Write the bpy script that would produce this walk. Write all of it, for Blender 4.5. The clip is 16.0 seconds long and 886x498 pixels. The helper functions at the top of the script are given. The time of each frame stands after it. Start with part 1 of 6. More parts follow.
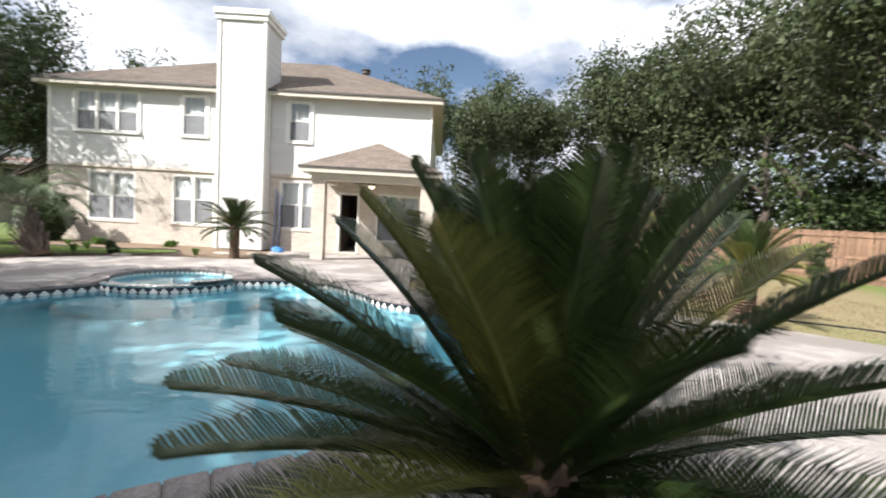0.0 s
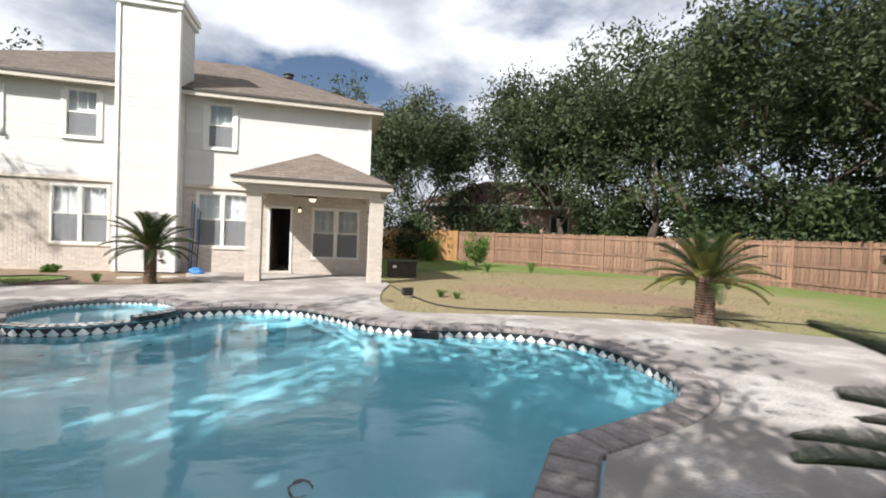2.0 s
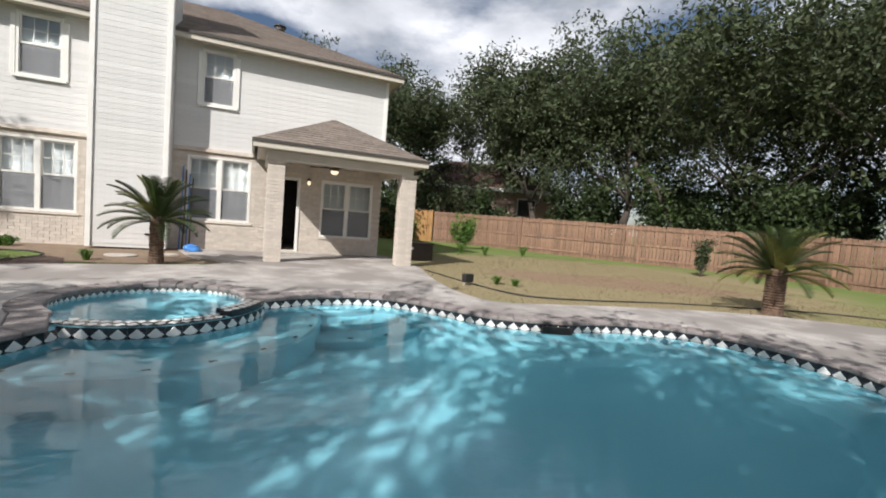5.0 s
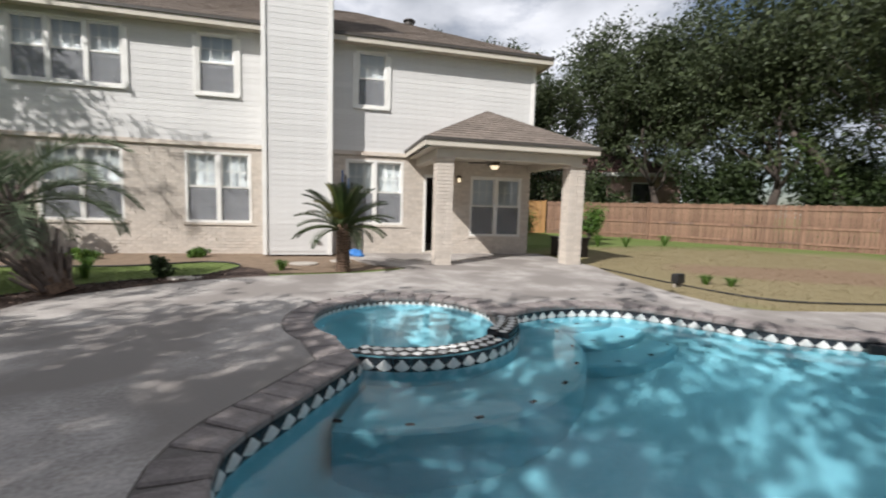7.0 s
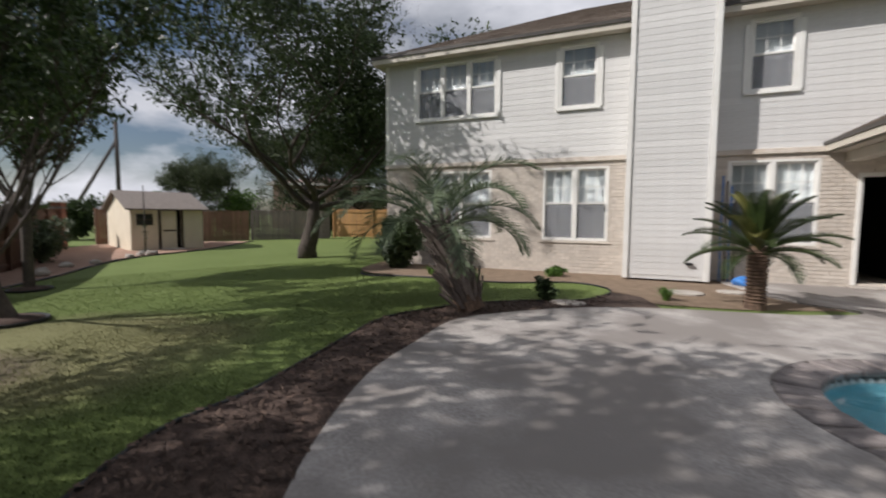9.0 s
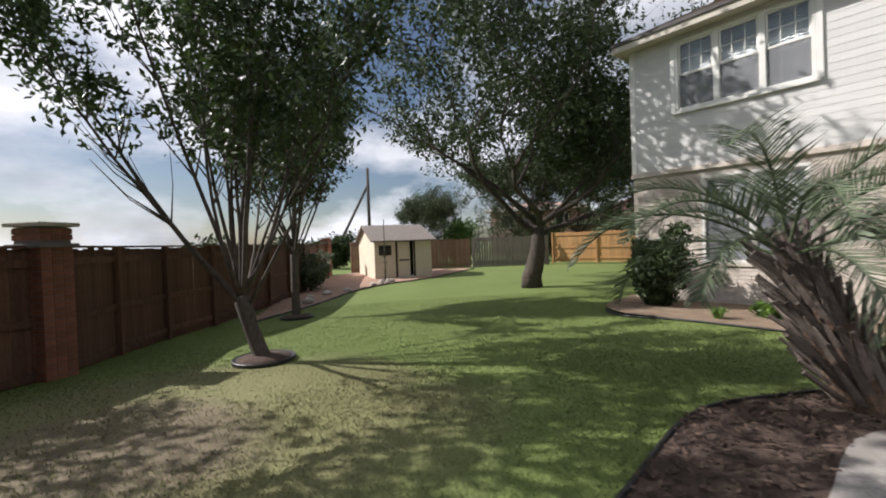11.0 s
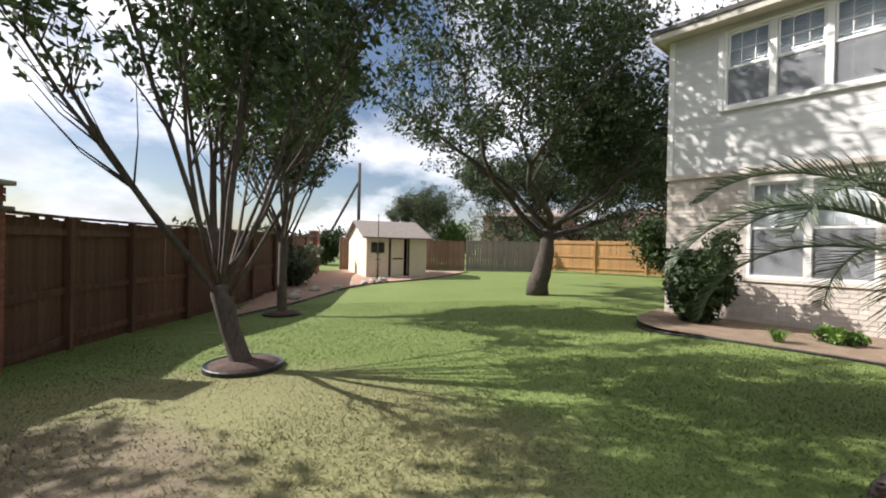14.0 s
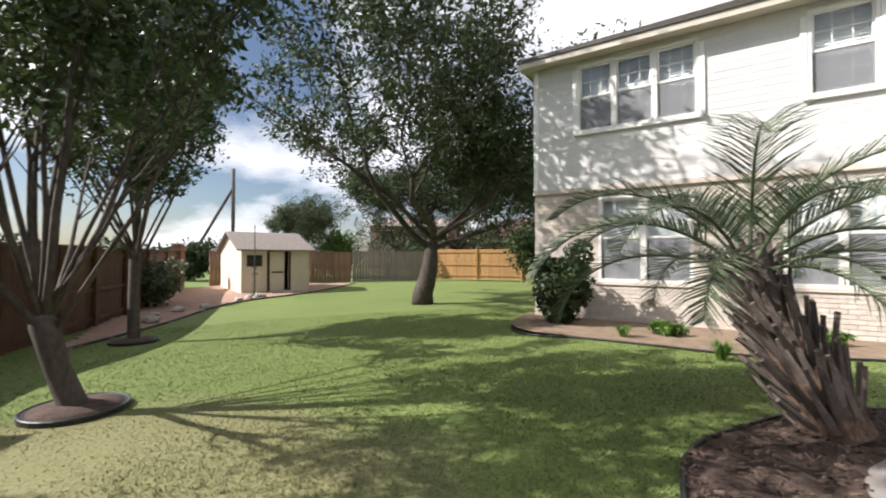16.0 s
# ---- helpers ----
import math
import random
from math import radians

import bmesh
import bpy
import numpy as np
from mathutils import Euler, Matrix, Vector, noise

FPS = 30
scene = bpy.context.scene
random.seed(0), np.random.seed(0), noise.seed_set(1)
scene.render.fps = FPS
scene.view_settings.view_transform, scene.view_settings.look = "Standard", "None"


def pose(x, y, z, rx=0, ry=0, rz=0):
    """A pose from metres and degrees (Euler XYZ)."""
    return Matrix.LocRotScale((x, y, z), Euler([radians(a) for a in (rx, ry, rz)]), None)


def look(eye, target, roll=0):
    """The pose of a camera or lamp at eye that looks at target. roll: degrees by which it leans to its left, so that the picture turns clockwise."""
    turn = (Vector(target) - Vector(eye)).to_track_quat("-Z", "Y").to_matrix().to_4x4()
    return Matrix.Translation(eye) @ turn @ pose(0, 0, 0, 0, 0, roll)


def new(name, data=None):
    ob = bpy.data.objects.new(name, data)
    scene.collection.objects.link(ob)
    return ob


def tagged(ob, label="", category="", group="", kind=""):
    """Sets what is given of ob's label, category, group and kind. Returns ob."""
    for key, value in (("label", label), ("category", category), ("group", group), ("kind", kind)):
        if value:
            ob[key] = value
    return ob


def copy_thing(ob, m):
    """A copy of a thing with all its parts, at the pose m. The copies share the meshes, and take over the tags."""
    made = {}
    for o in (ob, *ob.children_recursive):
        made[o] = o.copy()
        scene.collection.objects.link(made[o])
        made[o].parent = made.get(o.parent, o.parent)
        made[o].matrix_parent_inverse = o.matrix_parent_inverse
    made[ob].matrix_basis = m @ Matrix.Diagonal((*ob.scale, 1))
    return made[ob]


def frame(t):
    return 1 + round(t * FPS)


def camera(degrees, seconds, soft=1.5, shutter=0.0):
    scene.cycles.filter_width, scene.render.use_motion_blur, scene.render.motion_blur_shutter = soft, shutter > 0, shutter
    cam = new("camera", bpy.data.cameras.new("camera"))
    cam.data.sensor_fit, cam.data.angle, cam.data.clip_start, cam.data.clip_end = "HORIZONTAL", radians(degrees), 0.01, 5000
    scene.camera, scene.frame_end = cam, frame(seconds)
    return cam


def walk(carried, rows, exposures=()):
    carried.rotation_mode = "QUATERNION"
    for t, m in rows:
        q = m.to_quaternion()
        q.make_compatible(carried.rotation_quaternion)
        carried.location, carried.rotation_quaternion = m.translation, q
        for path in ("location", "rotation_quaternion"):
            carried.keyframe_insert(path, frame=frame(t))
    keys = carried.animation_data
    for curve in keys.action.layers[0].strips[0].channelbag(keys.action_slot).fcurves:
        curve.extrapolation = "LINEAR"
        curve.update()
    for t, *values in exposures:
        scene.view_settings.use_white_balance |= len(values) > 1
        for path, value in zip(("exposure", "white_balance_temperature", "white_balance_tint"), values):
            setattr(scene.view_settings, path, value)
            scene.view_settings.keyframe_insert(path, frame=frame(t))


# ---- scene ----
cam = camera(91.6, 16.0, soft=1.9, shutter=0.35)
PATH = [
    (0, (0.246, 0.474, 1.337), (0.263, 2.469, 1.205), 3.2),
    (0.5, (-0.154, 0.493, 1.421), (0.161, 2.465, 1.313), 3.2),
    (1, (-0.388, 0.67, 1.48), (0.076, 2.613, 1.378), 3.9),
    (1.5, (-0.844, 0.796, 1.443), (-0.316, 2.723, 1.361), 3.6),
    (2, (-1.324, 1.013, 1.32), (-0.828, 2.95, 1.268), 2.4),
    (2.5, (-1.77, 1.171, 1.243), (-1.345, 3.122, 1.13), 2.1),
    (3, (-2.152, 1.383, 1.198), (-1.652, 3.305, 0.961), 3.0),
    (3.5, (-2.492, 1.635, 1.199), (-1.912, 3.541, 1.025), 3.9),
    (6, (-4.681, 3.327, 1.247), (-3.799, 5.118, 1.115), 4.3),
    (6.5, (-5.127, 3.72, 1.245), (-4.395, 5.577, 1.116), 2.6),
    (7, (-5.596, 4.008, 1.243), (-5.106, 5.937, 1.051), 1.7),
    (7.5, (-6.03, 4.284, 1.262), (-5.862, 6.269, 1.087), 1.5),
    (8, (-6.405, 4.534, 1.238), (-6.559, 6.522, 1.079), 0.7),
    (8.5, (-6.766, 4.817, 1.273), (-7.238, 6.749, 1.066), 2.0),
    (9, (-7.17, 5.084, 1.263), (-7.947, 6.921, 1.11), 0.4),
    (9.5, (-7.483, 5.498, 1.295), (-8.574, 7.17, 1.183), -1.3),
    (10, (-7.878, 5.785, 1.353), (-9.206, 7.278, 1.275), -1.0),
    (12.5, (-9.49, 6.58, 1.138), (-11.119, 7.74, 1.106), -2.7),
    (13, (-9.661, 6.58, 1.128), (-11.257, 7.782, 1.041), 0.1),
    (13.5, (-9.756, 6.557, 1.125), (-11.291, 7.836, 1.054), 0.9),
    (14, (-9.76, 6.527, 1.148), (-11.258, 7.853, 1.135), 1.3),
    (14.5, (-9.756, 6.513, 1.147), (-11.225, 7.87, 1.117), 1.5),
    (15, (-9.755, 6.52, 1.162), (-11.167, 7.936, 1.134), 1.7),
    (15.5, (-9.749, 6.544, 1.174), (-11.016, 8.091, 1.176), 0.7),
    (16, (-9.683, 6.583, 1.203), (-10.794, 8.246, 1.239), 0.1),
]
EXPOSURE = [(0, 1.05, 6250, 12), (1.5, 0.85, 6250, 12), (3, 0.45, 6250, 12), (6, 0.27, 6200, 12), (8, 0.02, 6150, 13), (9, -0.1, 6200, 14), (10.2, 0.0, 6200, 14), (12, 0.76, 6250, 14), (16, 0.84, 6300, 14)]
walk(cam, [(t, look(eye, target, roll)) for t, eye, target, roll in PATH], EXPOSURE)

# ---- light ----
SHADOW = Vector((0.79, 0.613))          # the way shadows fall on the ground
ELEV = radians(38.5)
world = bpy.data.worlds.new("sky")
scene.world = world
world.use_nodes = True
wn, wl = world.node_tree.nodes, world.node_tree.links
wn.clear()
w_out = wn.new("ShaderNodeOutputWorld")
w_bg = wn.new("ShaderNodeBackground")
w_sky = wn.new("ShaderNodeTexSky")
w_sky.sky_type = "NISHITA"
w_sky.sun_disc = False
w_sky.sun_elevation = ELEV
w_sky.sun_rotation = math.atan2(-SHADOW.x, -SHADOW.y)
w_co = wn.new("ShaderNodeTexCoord")
w_map = wn.new("ShaderNodeMapping")
w_map.inputs["Scale"].default_value = (1.0, 1.0, 2.2)
w_map.inputs["Location"].default_value = (3.1, 0.4, 0.0)
w_noise = wn.new("ShaderNodeTexNoise")
w_noise.inputs["Scale"].default_value = 1.9
w_noise.inputs["Detail"].default_value = 9.0
w_noise.inputs["Roughness"].default_value = 0.56
w_ramp = wn.new("ShaderNodeValToRGB")
w_ramp.color_ramp.elements[0].position = 0.40
w_ramp.color_ramp.elements[1].position = 0.54
w_cloud = wn.new("ShaderNodeTexNoise")
w_cloud.inputs["Scale"].default_value = 3.2
w_cloud.inputs["Detail"].default_value = 6.0
w_cramp = wn.new("ShaderNodeValToRGB")
w_cramp.color_ramp.elements[0].position = 0.36
w_cramp.color_ramp.elements[0].color = (8.0, 8.4, 9.0, 1)
w_cramp.color_ramp.elements[1].position = 0.62
w_cramp.color_ramp.elements[1].color = (17, 17, 17.2, 1)
w_mix = wn.new("ShaderNodeMix")
w_mix.data_type = "RGBA"
wl.new(w_co.outputs["Generated"], w_map.inputs["Vector"])
wl.new(w_map.outputs["Vector"], w_noise.inputs["Vector"])
wl.new(w_map.outputs["Vector"], w_cloud.inputs["Vector"])
wl.new(w_noise.outputs["Fac"], w_ramp.inputs["Fac"])
wl.new(w_cloud.outputs["Fac"], w_cramp.inputs["Fac"])
wl.new(w_ramp.outputs["Color"], w_mix.inputs["Factor"])
w_gain = wn.new("ShaderNodeVectorMath")
w_gain.operation = "SCALE"
w_gain.inputs["Scale"].default_value = 1.15
wl.new(w_sky.outputs["Color"], w_gain.inputs[0])
wl.new(w_gain.outputs["Vector"], w_mix.inputs[6])
wl.new(w_cramp.outputs["Color"], w_mix.inputs[7])
wl.new(w_mix.outputs[2], w_bg.inputs["Color"])
w_bg.inputs["Strength"].default_value = 0.05
wl.new(w_bg.outputs["Background"], w_out.inputs["Surface"])

sun_data = bpy.data.lights.new("sun", "SUN")
sun_data.energy = 5.0
sun_data.angle = radians(0.55)
sun_data.color = (1.0, 0.95, 0.87)
sun = new("sun", sun_data)
sun_dir = Vector((SHADOW.x, SHADOW.y, -math.tan(ELEV) * SHADOW.length)).normalized()
sun.matrix_world = look((-20, -20, 30), Vector((-20, -20, 30)) + sun_dir)


# ---- materials ----
def material(name, dark, light, scale=4.0, rough=0.7, fine=60.0, bump=0.2, spec=0.4, metal=0.0, contrast=0.25,
             stretch=(1, 1, 1), vary=0.0, stain=None, stain_scale=0.7, stain_at=0.6, coords="Object", translucent=0.0):
    """A surface of two tones broken at two scales, with fine relief, stains and a change from piece to piece."""
    m = bpy.data.materials.new(name)
    m.use_nodes = True
    n, l = m.node_tree.nodes, m.node_tree.links
    b = n["Principled BSDF"]
    co = n.new("ShaderNodeTexCoord")
    mp = n.new("ShaderNodeMapping")
    mp.inputs["Scale"].default_value = stretch
    l.new(co.outputs[coords], mp.inputs["Vector"])
    big = n.new("ShaderNodeTexNoise")
    big.inputs["Scale"].default_value = scale
    big.inputs["Detail"].default_value = 5
    small = n.new("ShaderNodeTexNoise")
    small.inputs["Scale"].default_value = fine
    small.inputs["Detail"].default_value = 4
    for t in (big, small):
        l.new(mp.outputs["Vector"], t.inputs["Vector"])
    add = n.new("ShaderNodeMath")
    add.operation = "MULTIPLY_ADD"
    add.inputs[1].default_value = 0.5
    l.new(small.outputs["Fac"], add.inputs[0])
    half = n.new("ShaderNodeMath")
    half.operation = "MULTIPLY"
    half.inputs[1].default_value = 0.5
    l.new(big.outputs["Fac"], half.inputs[0])
    l.new(half.outputs[0], add.inputs[2])
    ramp = n.new("ShaderNodeValToRGB")
    ramp.color_ramp.elements[0].position = 0.5 - contrast / 2
    ramp.color_ramp.elements[1].position = 0.5 + contrast / 2
    ramp.color_ramp.elements[0].color = (*dark, 1)
    ramp.color_ramp.elements[1].color = (*light, 1)
    l.new(add.outputs[0], ramp.inputs["Fac"])
    colour = ramp.outputs["Color"]
    if stain:
        st = n.new("ShaderNodeTexNoise")
        st.inputs["Scale"].default_value = stain_scale
        st.inputs["Detail"].default_value = 6
        l.new(co.outputs[coords], st.inputs["Vector"])
        sr = n.new("ShaderNodeValToRGB")
        sr.color_ramp.elements[0].position = stain_at - 0.08
        sr.color_ramp.elements[1].position = stain_at + 0.08
        l.new(st.outputs["Fac"], sr.inputs["Fac"])
        mx = n.new("ShaderNodeMix")
        mx.data_type = "RGBA"
        l.new(sr.outputs["Color"], mx.inputs["Factor"])
        l.new(colour, mx.inputs[6])
        mx.inputs[7].default_value = (*stain, 1)
        colour = mx.outputs[2]
    if vary:
        info = n.new("ShaderNodeObjectInfo")
        geo = n.new("ShaderNodeNewGeometry")
        s = n.new("ShaderNodeMath")
        s.operation = "ADD"
        l.new(info.outputs["Random"], s.inputs[0])
        l.new(geo.outputs["Random Per Island"], s.inputs[1])
        fr = n.new("ShaderNodeMath")
        fr.operation = "FRACT"
        l.new(s.outputs[0], fr.inputs[0])
        mr = n.new("ShaderNodeMapRange")
        mr.inputs["To Min"].default_value = 1 - vary
        mr.inputs["To Max"].default_value = 1 + vary
        l.new(fr.outputs[0], mr.inputs["Value"])
        hsv = n.new("ShaderNodeHueSaturation")
        l.new(mr.outputs["Result"], hsv.inputs["Value"])
        l.new(colour, hsv.inputs["Color"])
        colour = hsv.outputs["Color"]
    l.new(colour, b.inputs["Base Color"])
    b.inputs["Roughness"].default_value = rough
    b.inputs["Metallic"].default_value = metal
    b.inputs["Specular IOR Level"].default_value = spec
    if bump:
        bp = n.new("ShaderNodeBump")
        bp.inputs["Strength"].default_value = bump
        bp.inputs["Distance"].default_value = 0.01
        l.new(add.outputs[0], bp.inputs["Height"])
        l.new(bp.outputs["Normal"], b.inputs["Normal"])
    if translucent:
        tr = n.new("ShaderNodeBsdfTranslucent")
        l.new(colour, tr.inputs["Color"])
        ms = n.new("ShaderNodeMixShader")
        ms.inputs["Fac"].default_value = translucent
        l.new(b.outputs["BSDF"], ms.inputs[1])
        l.new(tr.outputs["BSDF"], ms.inputs[2])
        l.new(ms.outputs["Shader"], n["Material Output"].inputs["Surface"])
    return m


SIDING = material("painted_siding", (0.585, 0.572, 0.548), (0.66, 0.65, 0.628), 1.5, 0.6, 40, 0.08, vary=0.05)
BRICK = material("cream_brick", (0.52, 0.455, 0.385), (0.64, 0.58, 0.51), 9, 0.85, 70, 0.5, vary=0.09, stain=(0.45, 0.36, 0.28), stain_scale=1.1, stain_at=0.68)
MORTAR = material("pale_mortar", (0.52, 0.47, 0.405), (0.60, 0.55, 0.485), 8, 0.95, 90, 0.5)
TRIM = material("white_trim", (0.72, 0.70, 0.65), (0.80, 0.79, 0.75), 3, 0.45, 50, 0.05)
FASCIA = material("cream_fascia", (0.50, 0.455, 0.38), (0.58, 0.53, 0.45), 3, 0.55, 50, 0.05)
SHINGLE = material("brown_shingle", (0.13, 0.105, 0.085), (0.23, 0.19, 0.16), 14, 0.95, 120, 0.6, vary=0.16)
DRIP = material("dark_drip_edge", (0.05, 0.045, 0.04), (0.08, 0.07, 0.06), 5, 0.5, 40, 0.05)
CONCRETE = material("stained_concrete", (0.27, 0.245, 0.225), (0.50, 0.465, 0.43), 3.2, 0.85, 38, 0.45, contrast=0.26, stain=(0.25, 0.225, 0.205), stain_scale=0.9, stain_at=0.5)
COPING = material("coping_brick", (0.18, 0.155, 0.145), (0.30, 0.265, 0.25), 9, 0.85, 70, 0.5, vary=0.12)
GROUT = material("dark_grout", (0.13, 0.115, 0.105), (0.2, 0.18, 0.165), 8, 0.95, 70, 0.4)
POOL = material("pool_plaster", (0.17, 0.43, 0.52), (0.23, 0.52, 0.60), 1.2, 0.7, 30, 0.05, contrast=0.5)
TILE_DARK = material("black_glazed_tile", (0.012, 0.014, 0.018), (0.03, 0.034, 0.04), 12, 0.16, 60, 0.05, spec=0.6)
TILE_WHITE = material("white_glazed_tile", (0.62, 0.62, 0.58), (0.78, 0.78, 0.75), 12, 0.2, 60, 0.05, spec=0.6)
FENCE = material("weathered_fence", (0.15, 0.085, 0.055), (0.29, 0.18, 0.12), 3, 0.85, 40, 0.5, stretch=(4, 4, 0.5), vary=0.18, stain=(0.12, 0.085, 0.07), stain_scale=1.6, stain_at=0.62)
# the fence wood darkened: shade on the side away from the sun is in the colour
FENCE_SHADED = material("shaded_side_fence", (0.075, 0.036, 0.024), (0.155, 0.08, 0.052), 3, 0.85, 40, 0.5, stretch=(4, 4, 0.5), vary=0.18, stain=(0.06, 0.04, 0.032), stain_scale=1.6, stain_at=0.62)
FENCE_NEW = material("new_cedar_fence", (0.35, 0.185, 0.07), (0.52, 0.30, 0.125), 3, 0.8, 40, 0.4, stretch=(4, 4, 0.5), vary=0.14)
FENCE_GREY = material("grey_fence", (0.17, 0.14, 0.12), (0.27, 0.235, 0.21), 3, 0.9, 40, 0.4, stretch=(4, 4, 0.5), vary=0.12)
RED_BRICK = material("red_brick", (0.16, 0.06, 0.04), (0.27, 0.115, 0.075), 9, 0.9, 70, 0.5, vary=0.15)
BARK = material("grey_bark", (0.032, 0.026, 0.021), (0.1, 0.08, 0.066), 7, 0.95, 30, 1.0, stretch=(1, 1, 0.35), contrast=0.3)
BARK_PALE = material("pale_bark", (0.045, 0.036, 0.03), (0.12, 0.098, 0.08), 5, 0.9, 30, 0.7, stretch=(1, 1, 0.4), contrast=0.3)
LEAF_OAK = material("oak_leaves", (0.024, 0.042, 0.014), (0.066, 0.095, 0.034), 1.1, 0.55, 8, 0, spec=0.35, vary=0.35, translucent=0.25)
LEAF_FAR = material("far_oak_leaves", (0.030, 0.044, 0.019), (0.080, 0.099, 0.044), 0.9, 0.6, 8, 0, spec=0.3, vary=0.35, translucent=0.22)
LEAF_PEAR = material("glossy_leaves", (0.026, 0.05, 0.015), (0.075, 0.115, 0.034), 1.5, 0.42, 8, 0, spec=0.5, vary=0.35, translucent=0.25)
LEAF_BRIGHT = material("bright_leaves", (0.07, 0.14, 0.025), (0.15, 0.25, 0.05), 1.5, 0.5, 8, 0, vary=0.3, translucent=0.3)
SAGO = material("sago_frond", (0.018, 0.034, 0.01), (0.05, 0.074, 0.02), 3, 0.4, 20, 0, spec=0.4, vary=0.25, translucent=0.08)
SAGO_YELLOW = material("yellowing_frond", (0.10, 0.105, 0.025), (0.18, 0.17, 0.045), 3, 0.5, 20, 0, vary=0.25, translucent=0.2)
PINDO = material("grey_green_frond", (0.07, 0.10, 0.055), (0.165, 0.205, 0.115), 3, 0.5, 20, 0, vary=0.25, translucent=0.2)
PALM_TRUNK = material("palm_fibre", (0.055, 0.035, 0.025), (0.17, 0.11, 0.075), 12, 0.95, 50, 0.8, stretch=(1, 1, 0.6))
PALM_BOOT = material("grey_palm_boots", (0.085, 0.065, 0.055), (0.22, 0.18, 0.155), 9, 0.9, 50, 0.6, stretch=(3, 3, 0.5), vary=0.25)
GLASS_DARK = material("blind_slats", (0.66, 0.67, 0.68), (0.78, 0.78, 0.78), 4, 0.6, 40, 0.05)
SHED_WALL = material("cream_shed_board", (0.62, 0.54, 0.41), (0.72, 0.64, 0.50), 2, 0.7, 40, 0.1)
MULCH = material("bark_mulch", (0.035, 0.024, 0.019), (0.12, 0.08, 0.062), 12, 1.0, 60, 1.0, contrast=0.3)
SOIL = material("bare_soil", (0.15, 0.105, 0.07), (0.26, 0.19, 0.13), 5, 1.0, 60, 0.8, contrast=0.3)
BLACK = material("black_plastic", (0.012, 0.012, 0.012), (0.03, 0.03, 0.03), 6, 0.5, 60, 0.05)
DOOR_DARK = material("dark_paint_and_unlit_inside", (0.028, 0.020, 0.016), (0.05, 0.038, 0.03), 5, 0.4, 40, 0.05)
METAL = material("brown_metal", (0.06, 0.045, 0.035), (0.1, 0.08, 0.06), 6, 0.4, 60, 0.05, metal=0.7)
BLUE = material("blue_plastic", (0.05, 0.18, 0.5), (0.08, 0.26, 0.62), 5, 0.4, 50, 0.05)
STONE = material("pale_stone", (0.34, 0.30, 0.26), (0.52, 0.48, 0.43), 4, 0.9, 40, 0.7)
PINK_WALL = material("pink_brick_wall", (0.33, 0.22, 0.185), (0.42, 0.30, 0.26), 6, 0.9, 60, 0.4, stretch=(1, 1, 6))
RED_ROOF = material("red_brown_roof", (0.17, 0.09, 0.075), (0.26, 0.145, 0.12), 8, 0.9, 60, 0.6, stretch=(1, 1, 5))
WOOD_POLE = material("dark_pole", (0.06, 0.05, 0.045), (0.11, 0.09, 0.08), 6, 0.9, 60, 0.5)


def glass(name, rough=0.02, tint=(0.9, 0.95, 0.95)):
    m = bpy.data.materials.new(name)
    m.use_nodes = True
    b = m.node_tree.nodes["Principled BSDF"]
    b.inputs["Base Color"].default_value = (*tint, 1)
    b.inputs["Roughness"].default_value = rough
    b.inputs["Transmission Weight"].default_value = 1.0
    b.inputs["IOR"].default_value = 1.45
    return m


GLASS = glass("window_glass")


def screen_material():
    """Fine grey insect screen that lets half of the light through."""
    m = bpy.data.materials.new("insect_screen")
    m.use_nodes = True
    n, l = m.node_tree.nodes, m.node_tree.links
    b = n["Principled BSDF"]
    b.inputs["Base Color"].default_value = (0.26, 0.265, 0.28, 1)
    b.inputs["Roughness"].default_value = 0.8
    tr = n.new("ShaderNodeBsdfTransparent")
    ms = n.new("ShaderNodeMixShader")
    ms.inputs["Fac"].default_value = 0.5
    l.new(b.outputs["BSDF"], ms.inputs[1])
    l.new(tr.outputs["BSDF"], ms.inputs[2])
    l.new(ms.outputs["Shader"], n["Material Output"].inputs["Surface"])
    return m


SCREEN = screen_material()


def water_material():
    m = bpy.data.materials.new("pool_water")
    m.use_nodes = True
    n, l = m.node_tree.nodes, m.node_tree.links
    b = n["Principled BSDF"]
    b.inputs["Base Color"].default_value = (0.86, 0.97, 0.98, 1)
    b.inputs["Roughness"].default_value = 0.015
    b.inputs["Transmission Weight"].default_value = 1.0
    b.inputs["IOR"].default_value = 1.33
    co = n.new("ShaderNodeTexCoord")
    mp = n.new("ShaderNodeMapping")
    mp.inputs["Scale"].default_value = (1.0, 1.7, 1.0)
    mp.inputs["Rotation"].default_value = (0, 0, 0.5)
    t1 = n.new("ShaderNodeTexNoise")
    t1.inputs["Scale"].default_value = 1.6
    t1.inputs["Detail"].default_value = 3
    t2 = n.new("ShaderNodeTexNoise")
    t2.inputs["Scale"].default_value = 7
    t2.inputs["Detail"].default_value = 2
    ad = n.new("ShaderNodeMath")
    ad.operation = "MULTIPLY_ADD"
    ad.inputs[1].default_value = 0.12
    bp = n.new("ShaderNodeBump")
    bp.inputs["Strength"].default_value = 0.22
    bp.inputs["Distance"].default_value = 0.05
    l.new(co.outputs["Object"], mp.inputs["Vector"])
    l.new(mp.outputs["Vector"], t1.inputs["Vector"])
    l.new(mp.outputs["Vector"], t2.inputs["Vector"])
    l.new(t2.outputs["Fac"], ad.inputs[0])
    l.new(t1.outputs["Fac"], ad.inputs[2])
    l.new(ad.outputs[0], bp.inputs["Height"])
    l.new(bp.outputs["Normal"], b.inputs["Normal"])
    return m


WATER = water_material()


